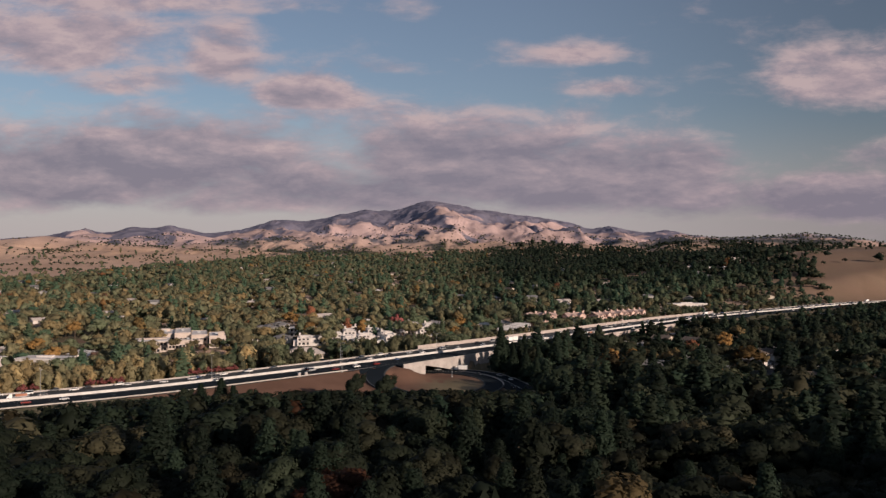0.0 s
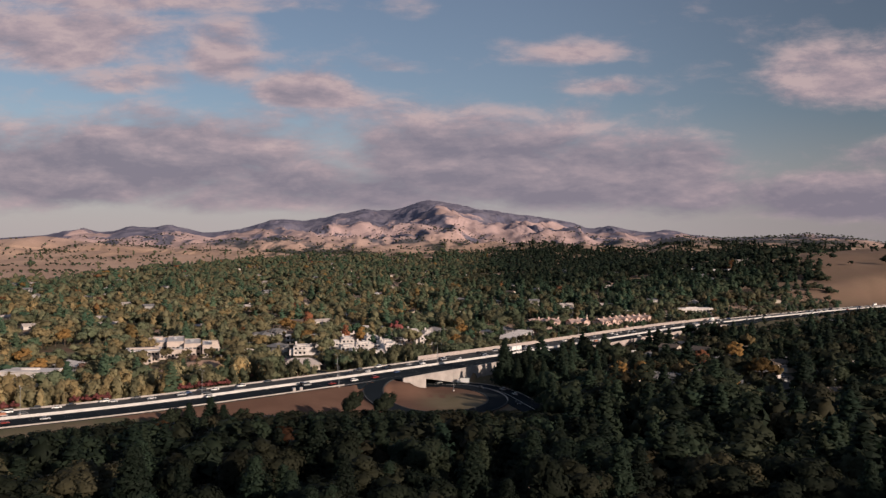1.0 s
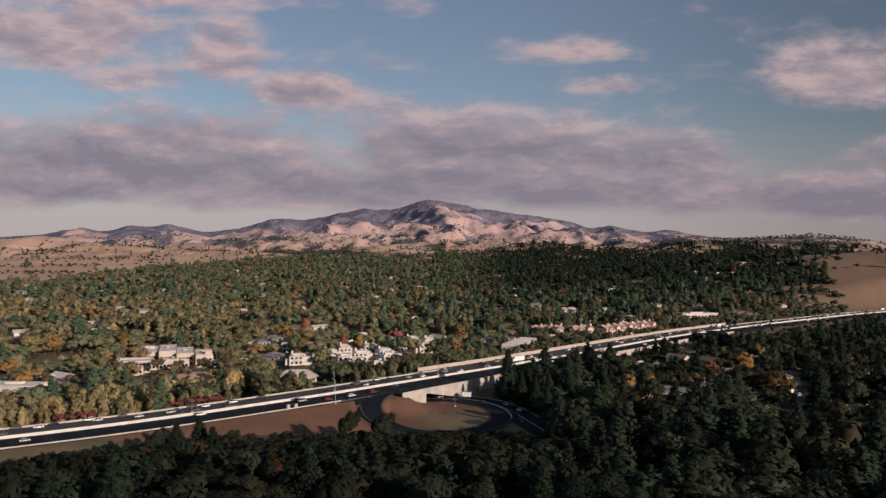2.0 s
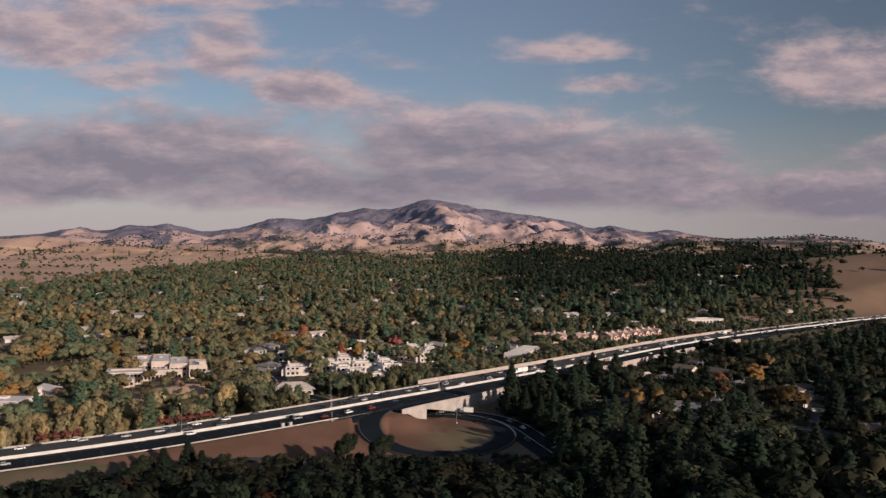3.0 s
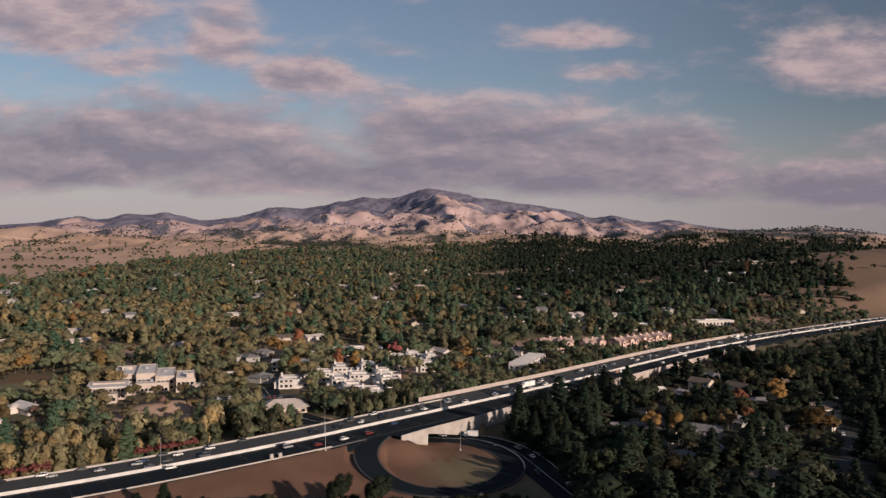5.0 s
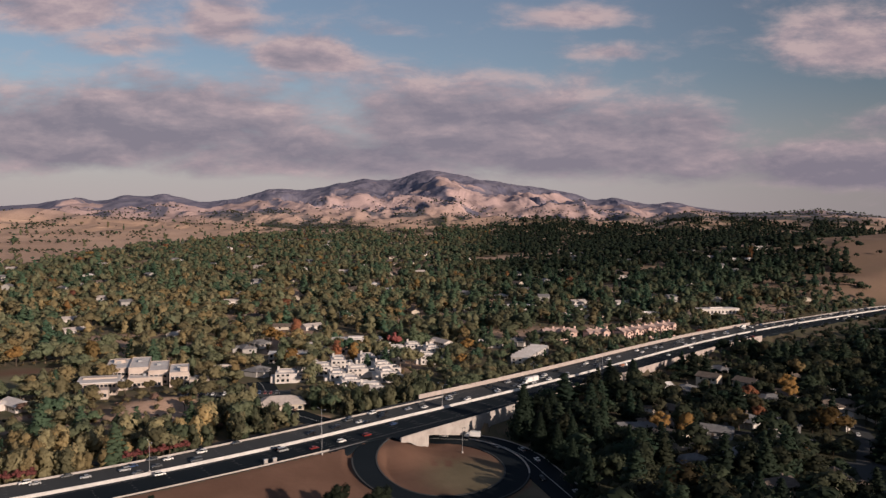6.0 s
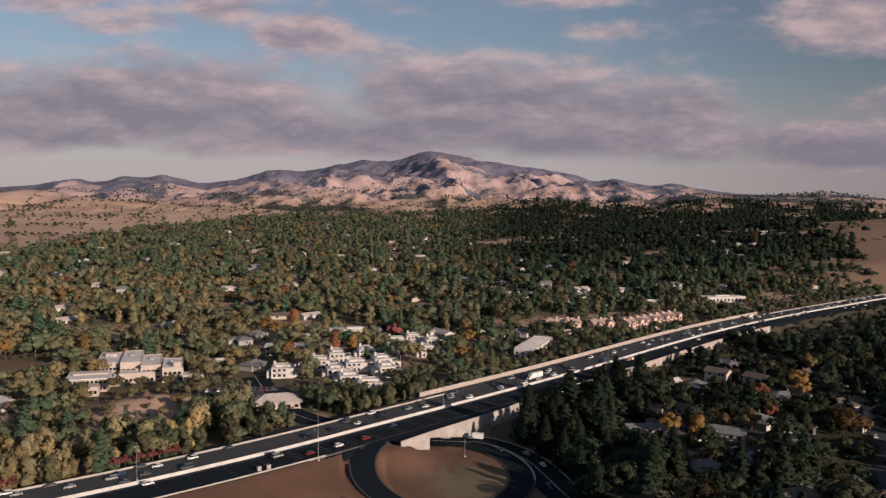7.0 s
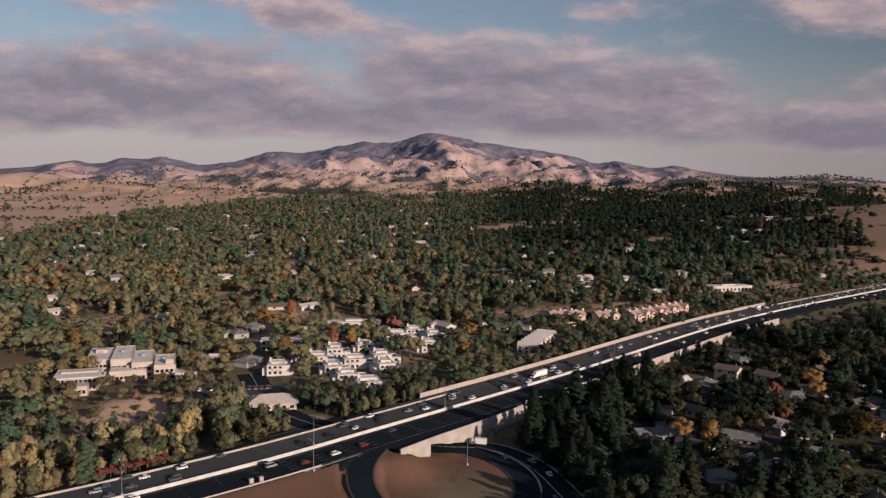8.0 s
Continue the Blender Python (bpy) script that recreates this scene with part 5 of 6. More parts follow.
def open_ground(x, y, r):
    """Where trees may stand: clear of roads, the dirt field, lots and houses."""
    s, d = freeway.near(x, y)
    ok = ((d > 21.5) | (d < -19.5)) & ~((d > -20) & (d < 24) & (s > WALL_START) & (s < WALL_END))
    ss, sd = street.near(x, y)
    ok &= np.abs(sd) > np.where(y > 410, 10.5, np.where(y > 385, 7.5, 3.5))
    rr, ri, ro, a = ring_far(x, y)
    ok &= rr > ro + 2.5
    ok &= ~((d < 0) & (d > -40 + 8 * fbm(x / 20, y / 20, 2)) & (s > S0 - 135) & (s < S0 + 5) & (y > 360.5))
    ok &= ~((np.hypot(x - 10, y - 362) < 22) & (y > 352))
    ok &= ~((d < 0) & (d > -30) & (s <= S0 - 120))
    for line, w in ((LOW_ROAD, 5.0), (PATHWAY, 4.0), *((q, 5.0) for q in LANES)):
        ok &= np.abs(line.near(x, y)[1]) > w
    for cx, cy, w in KEEP_OFF:
        ok &= np.hypot(x - cx, y - cy) > w + 0.35 * r
    # residential streets leave narrow gaps
    a, b = 0.94 * x + 0.34 * y, 0.94 * y - 0.34 * x
    ok &= ~((fbm(x / 34 + 7, y / 34, 3) > 0.74) & (d > 60) & (np.hypot(x, y) < 900))
    lanes = (np.abs((a + 6 * np.sin(b / 60)) % 88 - 44) < 4.5) | (np.abs((b + 5 * np.sin(a / 50)) % 150 - 75) < 4.5)
    ok &= ~(lanes & (d > 60) & (np.hypot(x, y) < 820))
    ok &= ~((d > 17) & (s > S0 - 400) & (d < 26) & (s < WALL_START))
    return ok


def scatter(r0, r1, gap, a0=-29.5, a1=37.5):
    """Jittered places in a ring sector round the first camera."""
    pts = []
    x0, x1 = r1 * math.sin(radians(a0)), r1 * math.sin(radians(a1))
    gx, gy = np.meshgrid(np.arange(x0, x1, gap), np.arange(0, r1, gap))
    x = (gx + gap * 0.95 * (rng.random(gx.shape) - 0.5)).ravel()
    y = (gy + gap * 0.95 * (rng.random(gx.shape) - 0.5)).ravel()
    r, a = np.hypot(x, y), np.degrees(np.arctan2(x, y))
    m = (r > r0) & (r < r1) & (a > a0) & (a < a1)
    return x[m], y[m]


def tree_kind(x, y):
    """Hue, tone, height, kind number (0 round, 1 cone, 2 tall) by the part of the valley."""
    n = len(x)
    s, d = freeway.near(x, y)
    az = np.degrees(np.arctan2(x, y))
    zone = fbm(x / 110 + 3, y / 110, 3)
    # cooler hues far right too, where cloud shade is coloured into the leaves
    warm = np.clip(0.70 + 1.6 * (zone - 0.5) - 0.016 * az - np.where(d < 0, 0.45, 0.0) - 0.45 * smooth(az, 2, 10) * smooth(np.hypot(x, y), 900, 1300), 0, 1.15)
    r = np.hypot(x, y)
    patch = np.clip(0.5 + 2.2 * (fbm(x / 60 + 11, y / 60, 2) - 0.5), 0, 1)
    u = np.clip(0.68 * rng.random(n) + 0.32 * patch, 0, 0.9999)
    u = np.where(rng.random(n) < 0.3, rng.random(n), u)
    a, b, c = 0.38 - 0.19 * warm, 0.86 - 0.20 * warm, 0.988 - 0.035 * warm
    hue = np.where(u < a, 0.03 + 0.12 * rng.random(n), np.where(u < b, 0.15 + 0.14 * rng.random(n), np.where(u < c, 0.27 + 0.16 * rng.random(n), 0.50 + 0.32 * rng.random(n) ** 1.6)))
    kind = np.where(hue < 0.15, np.where(rng.random(n) < 0.60, 1, 0), np.where(rng.random(n) < 0.20, 2, 0))
    high = np.where(kind == 1, 10 + 10 * rng.random(n) ** 1.3, np.where(kind == 2, 9 + 8 * rng.random(n), 6.0 + 8.5 * rng.random(n) ** 1.2))
    # light put into tone: sunny hazy valley, cloud shade far right, shaded near wood
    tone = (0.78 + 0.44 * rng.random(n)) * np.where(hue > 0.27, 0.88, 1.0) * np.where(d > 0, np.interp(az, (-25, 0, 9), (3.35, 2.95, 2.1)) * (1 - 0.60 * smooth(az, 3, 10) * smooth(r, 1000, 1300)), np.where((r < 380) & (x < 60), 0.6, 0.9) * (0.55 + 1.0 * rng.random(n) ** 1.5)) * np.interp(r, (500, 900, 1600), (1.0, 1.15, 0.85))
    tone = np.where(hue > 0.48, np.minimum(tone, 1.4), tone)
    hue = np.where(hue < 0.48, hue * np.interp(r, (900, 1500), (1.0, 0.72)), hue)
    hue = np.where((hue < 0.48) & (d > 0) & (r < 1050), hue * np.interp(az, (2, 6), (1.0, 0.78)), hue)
    # hue drawn darker far right, for cloud shade, and over most near-side trees
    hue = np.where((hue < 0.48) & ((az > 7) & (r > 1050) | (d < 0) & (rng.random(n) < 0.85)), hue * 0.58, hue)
    high = np.where((d > 0) & (d < 75) & (s > S0 - 20), np.minimum(high, 9.0), high)
    high = np.where((d < 0) & (d > -75) & (s > S0 + 110) & ((s > S0 + 330) | (fbm(s / 34, d * 0 + 3.3, 2) < 0.52)), np.minimum(high, 3.5 + 0.11 * (-d - 19)), high)
    # feathery upright trees along the freeway's far side
    row = (d > 24) & (d < 60) & (s > S0 - 330) & (s < S0 - 50) & (rng.random(n) < 0.7)
    hue, kind, high = np.where(row, 0.24 + 0.18 * rng.random(n), hue), np.where(row, 2, kind), np.where(row, 9 + 6 * rng.random(n), high)
    # tone lifted once more for the sun on this row
    tone = np.where(row, 1.35 * tone, tone)
    row = (d > 22) & (d < 46) & (s > S0 - 50) & (s < S0 + 60) & (rng.random(n) < 0.7)
    hue, kind, high = np.where(row, 0.10 + 0.16 * rng.random(n), hue), np.where(row, 2, kind), np.where(row, 6 + 4 * rng.random(n), high)
    for hx, hy in OPEN_FRONT:
        far = math.hypot(hx, hy)
        ux, uy = hx / far, hy / far
        before = (hx - x) * ux + (hy - y) * uy
        beside = np.abs((x - hx) * uy - (y - hy) * ux)
        high = np.where((before > -2) & (before < 85) & (beside < 6.5), np.minimum(high, 3.4 + 0.10 * np.maximum(before, 0)), high)
    return hue, tone, high, kind


build_townhouses()
build_gallery_house()
build_office()
build_apartments()
build_row_house()
build_low_halls()
build_houses()

LABELS = {"round": "dark green broadleaf tree with a full crown", "spread": "spreading olive-green oak with a ragged crown", "cone": "tall dark green conifer", "tall": "narrow upright green tree"}
TINTED = {0.62: "tree in golden yellow autumn leaf", 0.74: "tree in orange autumn leaf", 0.84: "shrub in dull red autumn leaf"}


def tree(kind, hue, seed, tone):
    """A tree one metre high at the origin: a tapered trunk with limbs, and a crown of leafy clumps."""
    root = thing("tree", Matrix(), TINTED.get(hue, LABELS[kind]), "tree", "trees near the freeway")
    v, f, nv = crown(kind, {"cone": 90, "tall": 34}.get(kind, 44), 34 if kind == "cone" else 100, seed, kind != "cone", 0.30 if kind == "cone" else 0.21)
    me = array_mesh("crown", v, f, M_LEAF, {"hue": np.full(len(v), hue), "tone": np.full(len(v), tone)}, soft=True, normals=nv)
    part("crown", me, M_LEAF, root)
    b = Build().tube((0, 0, -0.04), (0, 0, 0.42), 0.028, 0.016, 7)
    if kind == "cone":
        b.tube((0, 0, 0.42), (0, 0, 0.93), 0.016, 0.004, 6)
    else:
        g = np.random.default_rng(seed)
        for i in range(4):
            a = i * 1.57 + g.random()
            b.tube((0, 0, 0.26 + 0.05 * i), (0.2 * math.cos(a), 0.2 * math.sin(a), 0.52 + 0.06 * i), 0.013, 0.005, 5)
    part("trunk", b, M_BARK, root)
    return root


def sized(x, y, z, turn, wide, high):
    return pose(x, y, z, 0, 0, turn) @ Matrix.Diagonal((wide, wide, high, 1))


def plant():
    protos = {}
    used = set()

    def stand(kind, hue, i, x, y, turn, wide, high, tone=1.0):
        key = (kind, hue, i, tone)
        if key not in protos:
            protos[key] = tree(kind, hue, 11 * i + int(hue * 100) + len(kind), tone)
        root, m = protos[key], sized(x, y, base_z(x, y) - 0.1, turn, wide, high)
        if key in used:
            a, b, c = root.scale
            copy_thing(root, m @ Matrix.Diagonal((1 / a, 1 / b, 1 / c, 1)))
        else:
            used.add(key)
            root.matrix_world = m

    # trees that stand out: place, kind, height, width, hue
    marked = [(58, 438, "cone", 25, 26, 0.05), (-16, 343, "round", 14, 12, 0.12), (-3.5, 342, "round", 13.5, 13, 0.12), (-76, 333, "cone", 12, 17, 0.05), (-69, 337, "cone", 13.5, 18, 0.05), (-63, 331, "cone", 11.5, 16, 0.05), (-58, 336, "round", 9, 9, 0.12), (-82, 328, "round", 11, 11, 0.12), (118, 437, "round", 12, 12, 0.62), (128, 433, "tall", 12.5, 18, 0.62), (188, 500, "round", 10, 10, 0.74),
              (209, 499, "round", 11, 11, 0.62), (-72, 712, "tall", 17, 22, 0.74), (-35, 632, "tall", 13, 19, 0.74), (-24, 628, "tall", 12, 18, 0.62), (3, 668, "round", 13, 13, 0.84), (46, 600, "round", 9, 9, 0.62), (64, 455, "cone", 15, 15, 0.05), (72, 446, "cone", 19, 18, 0.05),
              (-137, 519, "round", 10, 11, 0.33), (-127, 527, "round", 8, 9, 0.33), (-151, 512, "round", 9, 10, 0.25), (-113, 527, "round", 9, 10, 0.33), (-160, 514, "round", 10, 10, 0.25), (62, 421, "cone", 17, 15, 0.05), (66, 406, "cone", 16, 15, 0.05), (69, 393, "cone", 14, 14, 0.05), (74, 415, "cone", 17, 16, 0.05), (76, 430, "cone", 16, 15, 0.05),
              (-108, 512, "round", 7, 8, 0.33), (-146, 500, "round", 9, 10, 0.42), (-98, 486, "spread", 7, 8, 0.42),
              (174, 460, "round", 9, 9, 0.74), (163, 400, "round", 8, 8, 0.62), (-232, 606, "round", 13, 14, 0.62), (-214, 505, "round", 12, 14, 0.62), (-203, 486, "round", 11, 12, 0.42), (-190, 470, "round", 11, 13, 0.62), (-176, 462, "tall", 12, 13, 0.42), (-88, 690, "round", 13, 15, 0.62), (-80, 678, "round", 12, 13, 0.62), (54, 644, "round", 12, 13, 0.62), (56, 690, "round", 14, 15, 0.42), (62, 636, "round", 10, 11, 0.42), (243, 555, "round", 13, 14, 0.42), (146, 446, "round", 9, 11, 0.42), (152, 440, "round", 10, 12, 0.42), (158, 447, "round", 11, 13, 0.42), (141, 452, "round", 10, 12, 0.33), (214, 512, "round", 13, 13, 0.62), (176, 470, "round", 11, 12, 0.33), (96, 500, "round", 10, 11, 0.33), (205, 440, "round", 9, 10, 0.42)]
    for x, y, kind, h, w, hue in marked:
        # leaf colour lightened for trees in sun or autumn leaf, darkened for shaded ones
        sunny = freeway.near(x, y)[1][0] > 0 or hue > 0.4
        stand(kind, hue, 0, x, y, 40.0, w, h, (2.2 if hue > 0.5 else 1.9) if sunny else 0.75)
        if hue > 0.4:
            keep(x, y, 4.0, 7)
            KEEP_OFF.append((x, y - 14, 4.0))
        else:
            KEEP_OFF.append((x, y, 3.0))
    # red shrubs along the far barrier
    for s, d in ((-113, 24), (-109, 25), (-104, 24.5), (-99, 24.5), (-94, 25), (-90, 25.5), (-150, 25), (-154, 27), (-159, 25), (-146, 26), (-186, 25), (-182, 26)):
        x, y = freeway.at(S0 + s, d)
        stand("round", 0.84, 0, float(x), float(y), s * 37.0, 5.4, 5.0, 1.6)

    x, y = scatter(115, 470, 8.0, -38, 38)
    s, d = freeway.near(x, y)
    ok = open_ground(x, y, 3.0) & (d < 0) & (rng.random(len(x)) < 0.86)
    x, y = x[ok], y[ok]
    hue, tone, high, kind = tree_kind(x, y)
    firs = (rng.random(len(x)) < 0.30) & (np.hypot(x, y) < 330)
    big = np.hypot(x, y) < 345
    high = np.where(big, high * 1.15 + 3.5, high)
    kind, hue, high = np.where(firs, 1, kind), np.where(firs, 0.0 + 0.1 * rng.random(len(x)), hue), np.where(firs, 14 + 10 * rng.random(len(x)), high)
    # the wood below the dirt field stays low; gaps open towards the houses
    limit = np.where(x < 62, 62.5 - 0.180 * np.hypot(x, y - 20) + 2.6 - 3.5 * smooth(x, -90, -150), 99)
    by_wall = (freeway.near(x, y)[1] > -44) & (x > 62)
    limit = np.where(by_wall, np.where(fbm(x / 14, y / 14, 2) < 0.5, 4.2, 10.5), limit)
    high = np.minimum(high * 1.05, np.maximum(limit, 4.5))
    ok = ((limit > 3.0) | (y < 352)) & ((x < 60) | (fbm(x / 26, y / 26, 3) < 0.66))
    x, y, hue, tone, high, kind = (q[ok] for q in (x, y, hue, tone, high, kind))
    order = np.argsort(np.hypot(x, y))
    under, order = order[np.hypot(x, y)[order] < 152], order[np.hypot(x, y)[order] >= 152]
    first, rest = order[:290], order[290:]
    # leaf tones mixed but kept dark, for the shade on the near wood
    for i in first:
        h = float(min(np.array([0.05, 0.12, 0.18, 0.25, 0.33, 0.42, 0.62, 0.74]), key=lambda c: abs(c - hue[i])))
        name = ("round", "cone", "tall")[int(kind[i])]
        if name == "round" and i % 3 == 0:
            name = "spread"
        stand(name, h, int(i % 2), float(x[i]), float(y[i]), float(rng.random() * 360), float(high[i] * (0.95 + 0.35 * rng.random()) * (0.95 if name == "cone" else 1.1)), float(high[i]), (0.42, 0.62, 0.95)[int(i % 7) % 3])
    near = {0: [with_trunk(*crown("round", 16, 20, 50 + i, False, 0.36)) for i in range(4)] + [with_trunk(*crown("spread", 16, 20, 60 + i, False, 0.36)) for i in range(2)],
            1: [with_trunk(*crown("cone", 44, 8, 70 + i, False, 0.42)) for i in range(4)], 2: [with_trunk(*crown("tall", 16, 18, 80 + i, False, 0.38)) for i in range(3)]}
    mid = {0: [with_trunk(*crown("round", 14, 24, 90 + i, False, 0.34)) for i in range(6)] + [with_trunk(*crown("spread", 14, 24, 96 + i, False, 0.34)) for i in range(2)],
           1: [with_trunk(*crown("cone", 30, 6, 100 + i, False, 0.45)) for i in range(4)], 2: [with_trunk(*crown("tall", 11, 22, 110 + i, False, 0.36)) for i in range(4)]}
    low = {0: [with_trunk(*crown("round", 7, 8, 120 + i, False, 0.48)) for i in range(6)], 1: [with_trunk(*crown("cone", 12, 3, 130 + i, False, 0.6)) for i in range(4)], 2: [with_trunk(*crown("tall", 6, 5, 140 + i, False, 0.6)) for i in range(3)]}
    low2 = {2: [with_trunk(*crown("tall", 11, 20, 180 + i, False, 0.36)) for i in range(5)]}
    dot = {0: [crown("round", 4, 0, 150 + i, False) for i in range(5)], 1: [crown("cone", 5, 0, 160 + i, False) for i in range(3)], 2: [crown("tall", 4, 0, 170 + i, False) for i in range(2)]}
    dot = {k: [(v, f, np.zeros(len(v), bool), nv) for v, f, nv in p] for k, p in dot.items()}

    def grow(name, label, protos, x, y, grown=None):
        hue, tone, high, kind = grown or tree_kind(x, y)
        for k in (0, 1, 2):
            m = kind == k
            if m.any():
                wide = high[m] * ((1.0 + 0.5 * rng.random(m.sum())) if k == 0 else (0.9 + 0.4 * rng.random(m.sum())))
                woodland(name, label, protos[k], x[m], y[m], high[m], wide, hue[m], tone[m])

    # undergrowth in the gaps
    gx, gy = scatter(215, 520, 6.0, -40, 42)
    gd = freeway.near(gx, gy)[1]
    ok = open_ground(gx, gy, 1.0) & (gd < 0) & (rng.random(len(gx)) < 0.38) & (gy < np.where(gx < 62, 348, 999))
    gx, gy = gx[ok], gy[ok]
    n = len(gx)
    grow("shrubs", "low dark shrubs between the trees", low, gx, gy, (0.08 + 0.3 * rng.random(n), 0.7 + 0.6 * rng.random(n), 1.6 + 2.6 * rng.random(n), np.zeros(n, int)))
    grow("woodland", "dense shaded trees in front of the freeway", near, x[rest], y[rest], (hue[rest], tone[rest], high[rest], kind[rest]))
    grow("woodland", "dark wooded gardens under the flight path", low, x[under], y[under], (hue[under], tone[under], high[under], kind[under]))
    gx, gy = scatter(400, 1000, 6.6)
    gd = freeway.near(gx, gy)[1]
    ok = open_ground(gx, gy, 0.5) & (gd > 24) & (rng.random(len(gx)) < 0.66)
    gx, gy = gx[ok], gy[ok]
    n = len(gx)
    grow("shrubs", "low garden shrubs between the houses", dot, gx, gy, (0.12 + 0.34 * rng.random(n), 1.2 + 0.8 * rng.random(n), 1.6 + 2.4 * rng.random(n), np.zeros(n, int)))
    # brown scrub on the sunny bank before the office
    gx, gy = -108 + 26 * rng.normal(size=70), 486 + 13 * rng.normal(size=70)
    ok = (freeway.near(gx, gy)[1] > 26) & (np.hypot(gx + 102, gy - 490) > 9)
    gx, gy = gx[ok], gy[ok]
    n = len(gx)
    grow("shrubs", "brown leafless scrub on a bare bank", low, gx, gy, (np.where(rng.random(n) < 0.6, 0.97, 0.3), 1.5 + 0.8 * rng.random(n), 2.0 + 4.5 * rng.random(n) ** 2, np.zeros(n, int)))
    # garden trees that fill the gaps between the shaded houses
    gx, gy = scatter(330, 620, 5.8, 4, 38)
    gs, gd = freeway.near(gx, gy)
    ok = open_ground(gx, gy, 0.0) & (gd < -22) & (gx > 64) & (rng.random(len(gx)) < 0.40)
    gx, gy, gd = gx[ok], gy[ok], gd[ok]
    n = len(gx)
    bush = {0: [with_trunk(*crown("round", 9, 12, 190 + i, False, 0.5)) for i in range(4)]}
    grow("woodland", "dark green garden trees between shaded houses", bush, gx, gy, (0.04 + 0.22 * rng.random(n), 0.7 + 0.7 * rng.random(n), np.minimum(4 + 5.5 * rng.random(n), 3.2 + 0.12 * (-gd - 19)), np.zeros(n, int)))
    # a dense feathery belt along the freeway's far side
    gx, gy = scatter(330, 620, 4.4)
    gs, gd = freeway.near(gx, gy)
    ok = open_ground(gx, gy, 1.0) & (gd > 25) & (gd < 66) & (gs > S0 - 330) & (gs < S0 + 60) & (rng.random(len(gx)) < 0.6) & (np.hypot(gx + 108, gy - 478) > 25)
    gx, gy, gs = gx[ok], gy[ok], gs[ok]
    n = len(gx)
    # leaf tone raised to show the belt as sunlit
    olive = np.where(gs < S0 - 110, 0.24 + 0.20 * rng.random(n), 0.12 + 0.14 * rng.random(n))
    grow("woodland", "feathery upright trees in a belt beside the freeway", low2, gx, gy, (olive, np.where(gs < S0 - 110, 3.0, 2.0) * (0.7 + 0.6 * rng.random(n)), 6.0 + 6.5 * rng.random(n), np.full(n, 2)))
    x, y = scatter(330, 700, 9.2)
    s, d = freeway.near(x, y)
    ok = open_ground(x, y, 4.0) & ((d > 0) | (np.hypot(x, y) > 470)) & (rng.random(len(x)) < 0.88)
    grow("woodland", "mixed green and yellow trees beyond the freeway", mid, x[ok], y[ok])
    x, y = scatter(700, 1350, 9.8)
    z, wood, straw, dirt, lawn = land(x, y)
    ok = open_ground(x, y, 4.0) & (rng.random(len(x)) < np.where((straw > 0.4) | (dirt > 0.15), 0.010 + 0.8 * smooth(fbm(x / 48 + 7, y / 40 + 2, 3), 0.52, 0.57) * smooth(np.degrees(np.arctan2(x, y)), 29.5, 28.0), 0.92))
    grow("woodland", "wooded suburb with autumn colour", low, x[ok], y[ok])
    # groups of oaks on the dry hillside
    for cx, cy, wide, n in ((672, 1228, 9, 7), (606, 1152, 11, 9), (574, 1050, 9, 16), (528, 990, 9, 14), (545, 978, 6, 6), (480, 962, 7, 6)):
        gx, gy = cx + wide * rng.normal(size=n), cy + 1.4 * wide * rng.normal(size=n)
        grow("woodland", "group of dark oaks on a dry hillside", low, gx, gy, (0.05 + 0.20 * rng.random(n), 1.1 + 0.7 * rng.random(n), 4.5 + 5.5 * rng.random(n), np.zeros(n, int)))
    x, y = scatter(1350, 2720, 12.0)
    z, wood, straw, dirt, lawn = land(x, y)
    s, d = freeway.near(x, y)
    ok = (np.abs(d) > 22) & (rng.random(len(x)) < np.where(straw > 0.3, 0.02, 0.94))
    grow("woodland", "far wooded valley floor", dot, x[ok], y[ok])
    # oaks dotted and gathered on the golden hills and the wooded ridge
    x, y = scatter(1650, 3300, 16.0)
    z, wood, straw, dirt, lawn = land(x, y)
    grove = fbm(x / 120, y / 120, 4)
    az, r = np.degrees(np.arctan2(x, y)), np.hypot(x, y)
    ok = (straw > 0.3) & (rng.random(len(x)) < (0.03 + 0.60 * smooth(grove, 0.50, 0.60)) * np.where(r < 2700, 1.0, 0.5) + np.where(r < 2750, 0.30 + 0.7 * smooth(az, 4, 12), 0.35) * smooth(wood, 0.4, 0.62))
    n = int(ok.sum())
    grow("oaks", "dark oaks dotted over the golden hills", dot, x[ok], y[ok], (0.10 + 0.12 * rng.random(n), 0.9 + 0.5 * rng.random(n), 4.5 + 5.0 * rng.random(n), np.zeros(n, int)))


plant()


# ---- vehicles and street furniture ----
SHAPES = {
    "sedan": (2.3, 0.9, [(-2.3, 0.32), (-2.3, 0.78), (-1.9, 0.95), (1.0, 0.98), (2.0, 0.82), (2.3, 0.62), (2.3, 0.32)], [(-1.75, 0.94), (-1.1, 1.40), (0.35, 1.42), (1.15, 0.96)]),
    "suv": (2.4, 0.95, [(-2.4, 0.38), (-2.4, 0.95), (-2.2, 1.08), (1.1, 1.10), (2.1, 0.98), (2.4, 0.75), (2.4, 0.38)], [(-2.25, 1.07), (-1.95, 1.70), (0.4, 1.74), (1.25, 1.09)]),
    "van": (2.6, 1.0, [(-2.6, 0.38), (-2.6, 1.15), (-2.5, 1.2), (1.7, 1.2), (2.4, 1.0), (2.6, 0.8), (2.6, 0.38)], [(-2.55, 1.19), (-2.45, 2.05), (0.9, 2.08), (1.75, 1.19)]),
}


VEHICLE_SCALE = 0.80      # vehicles to the scale of the lanes
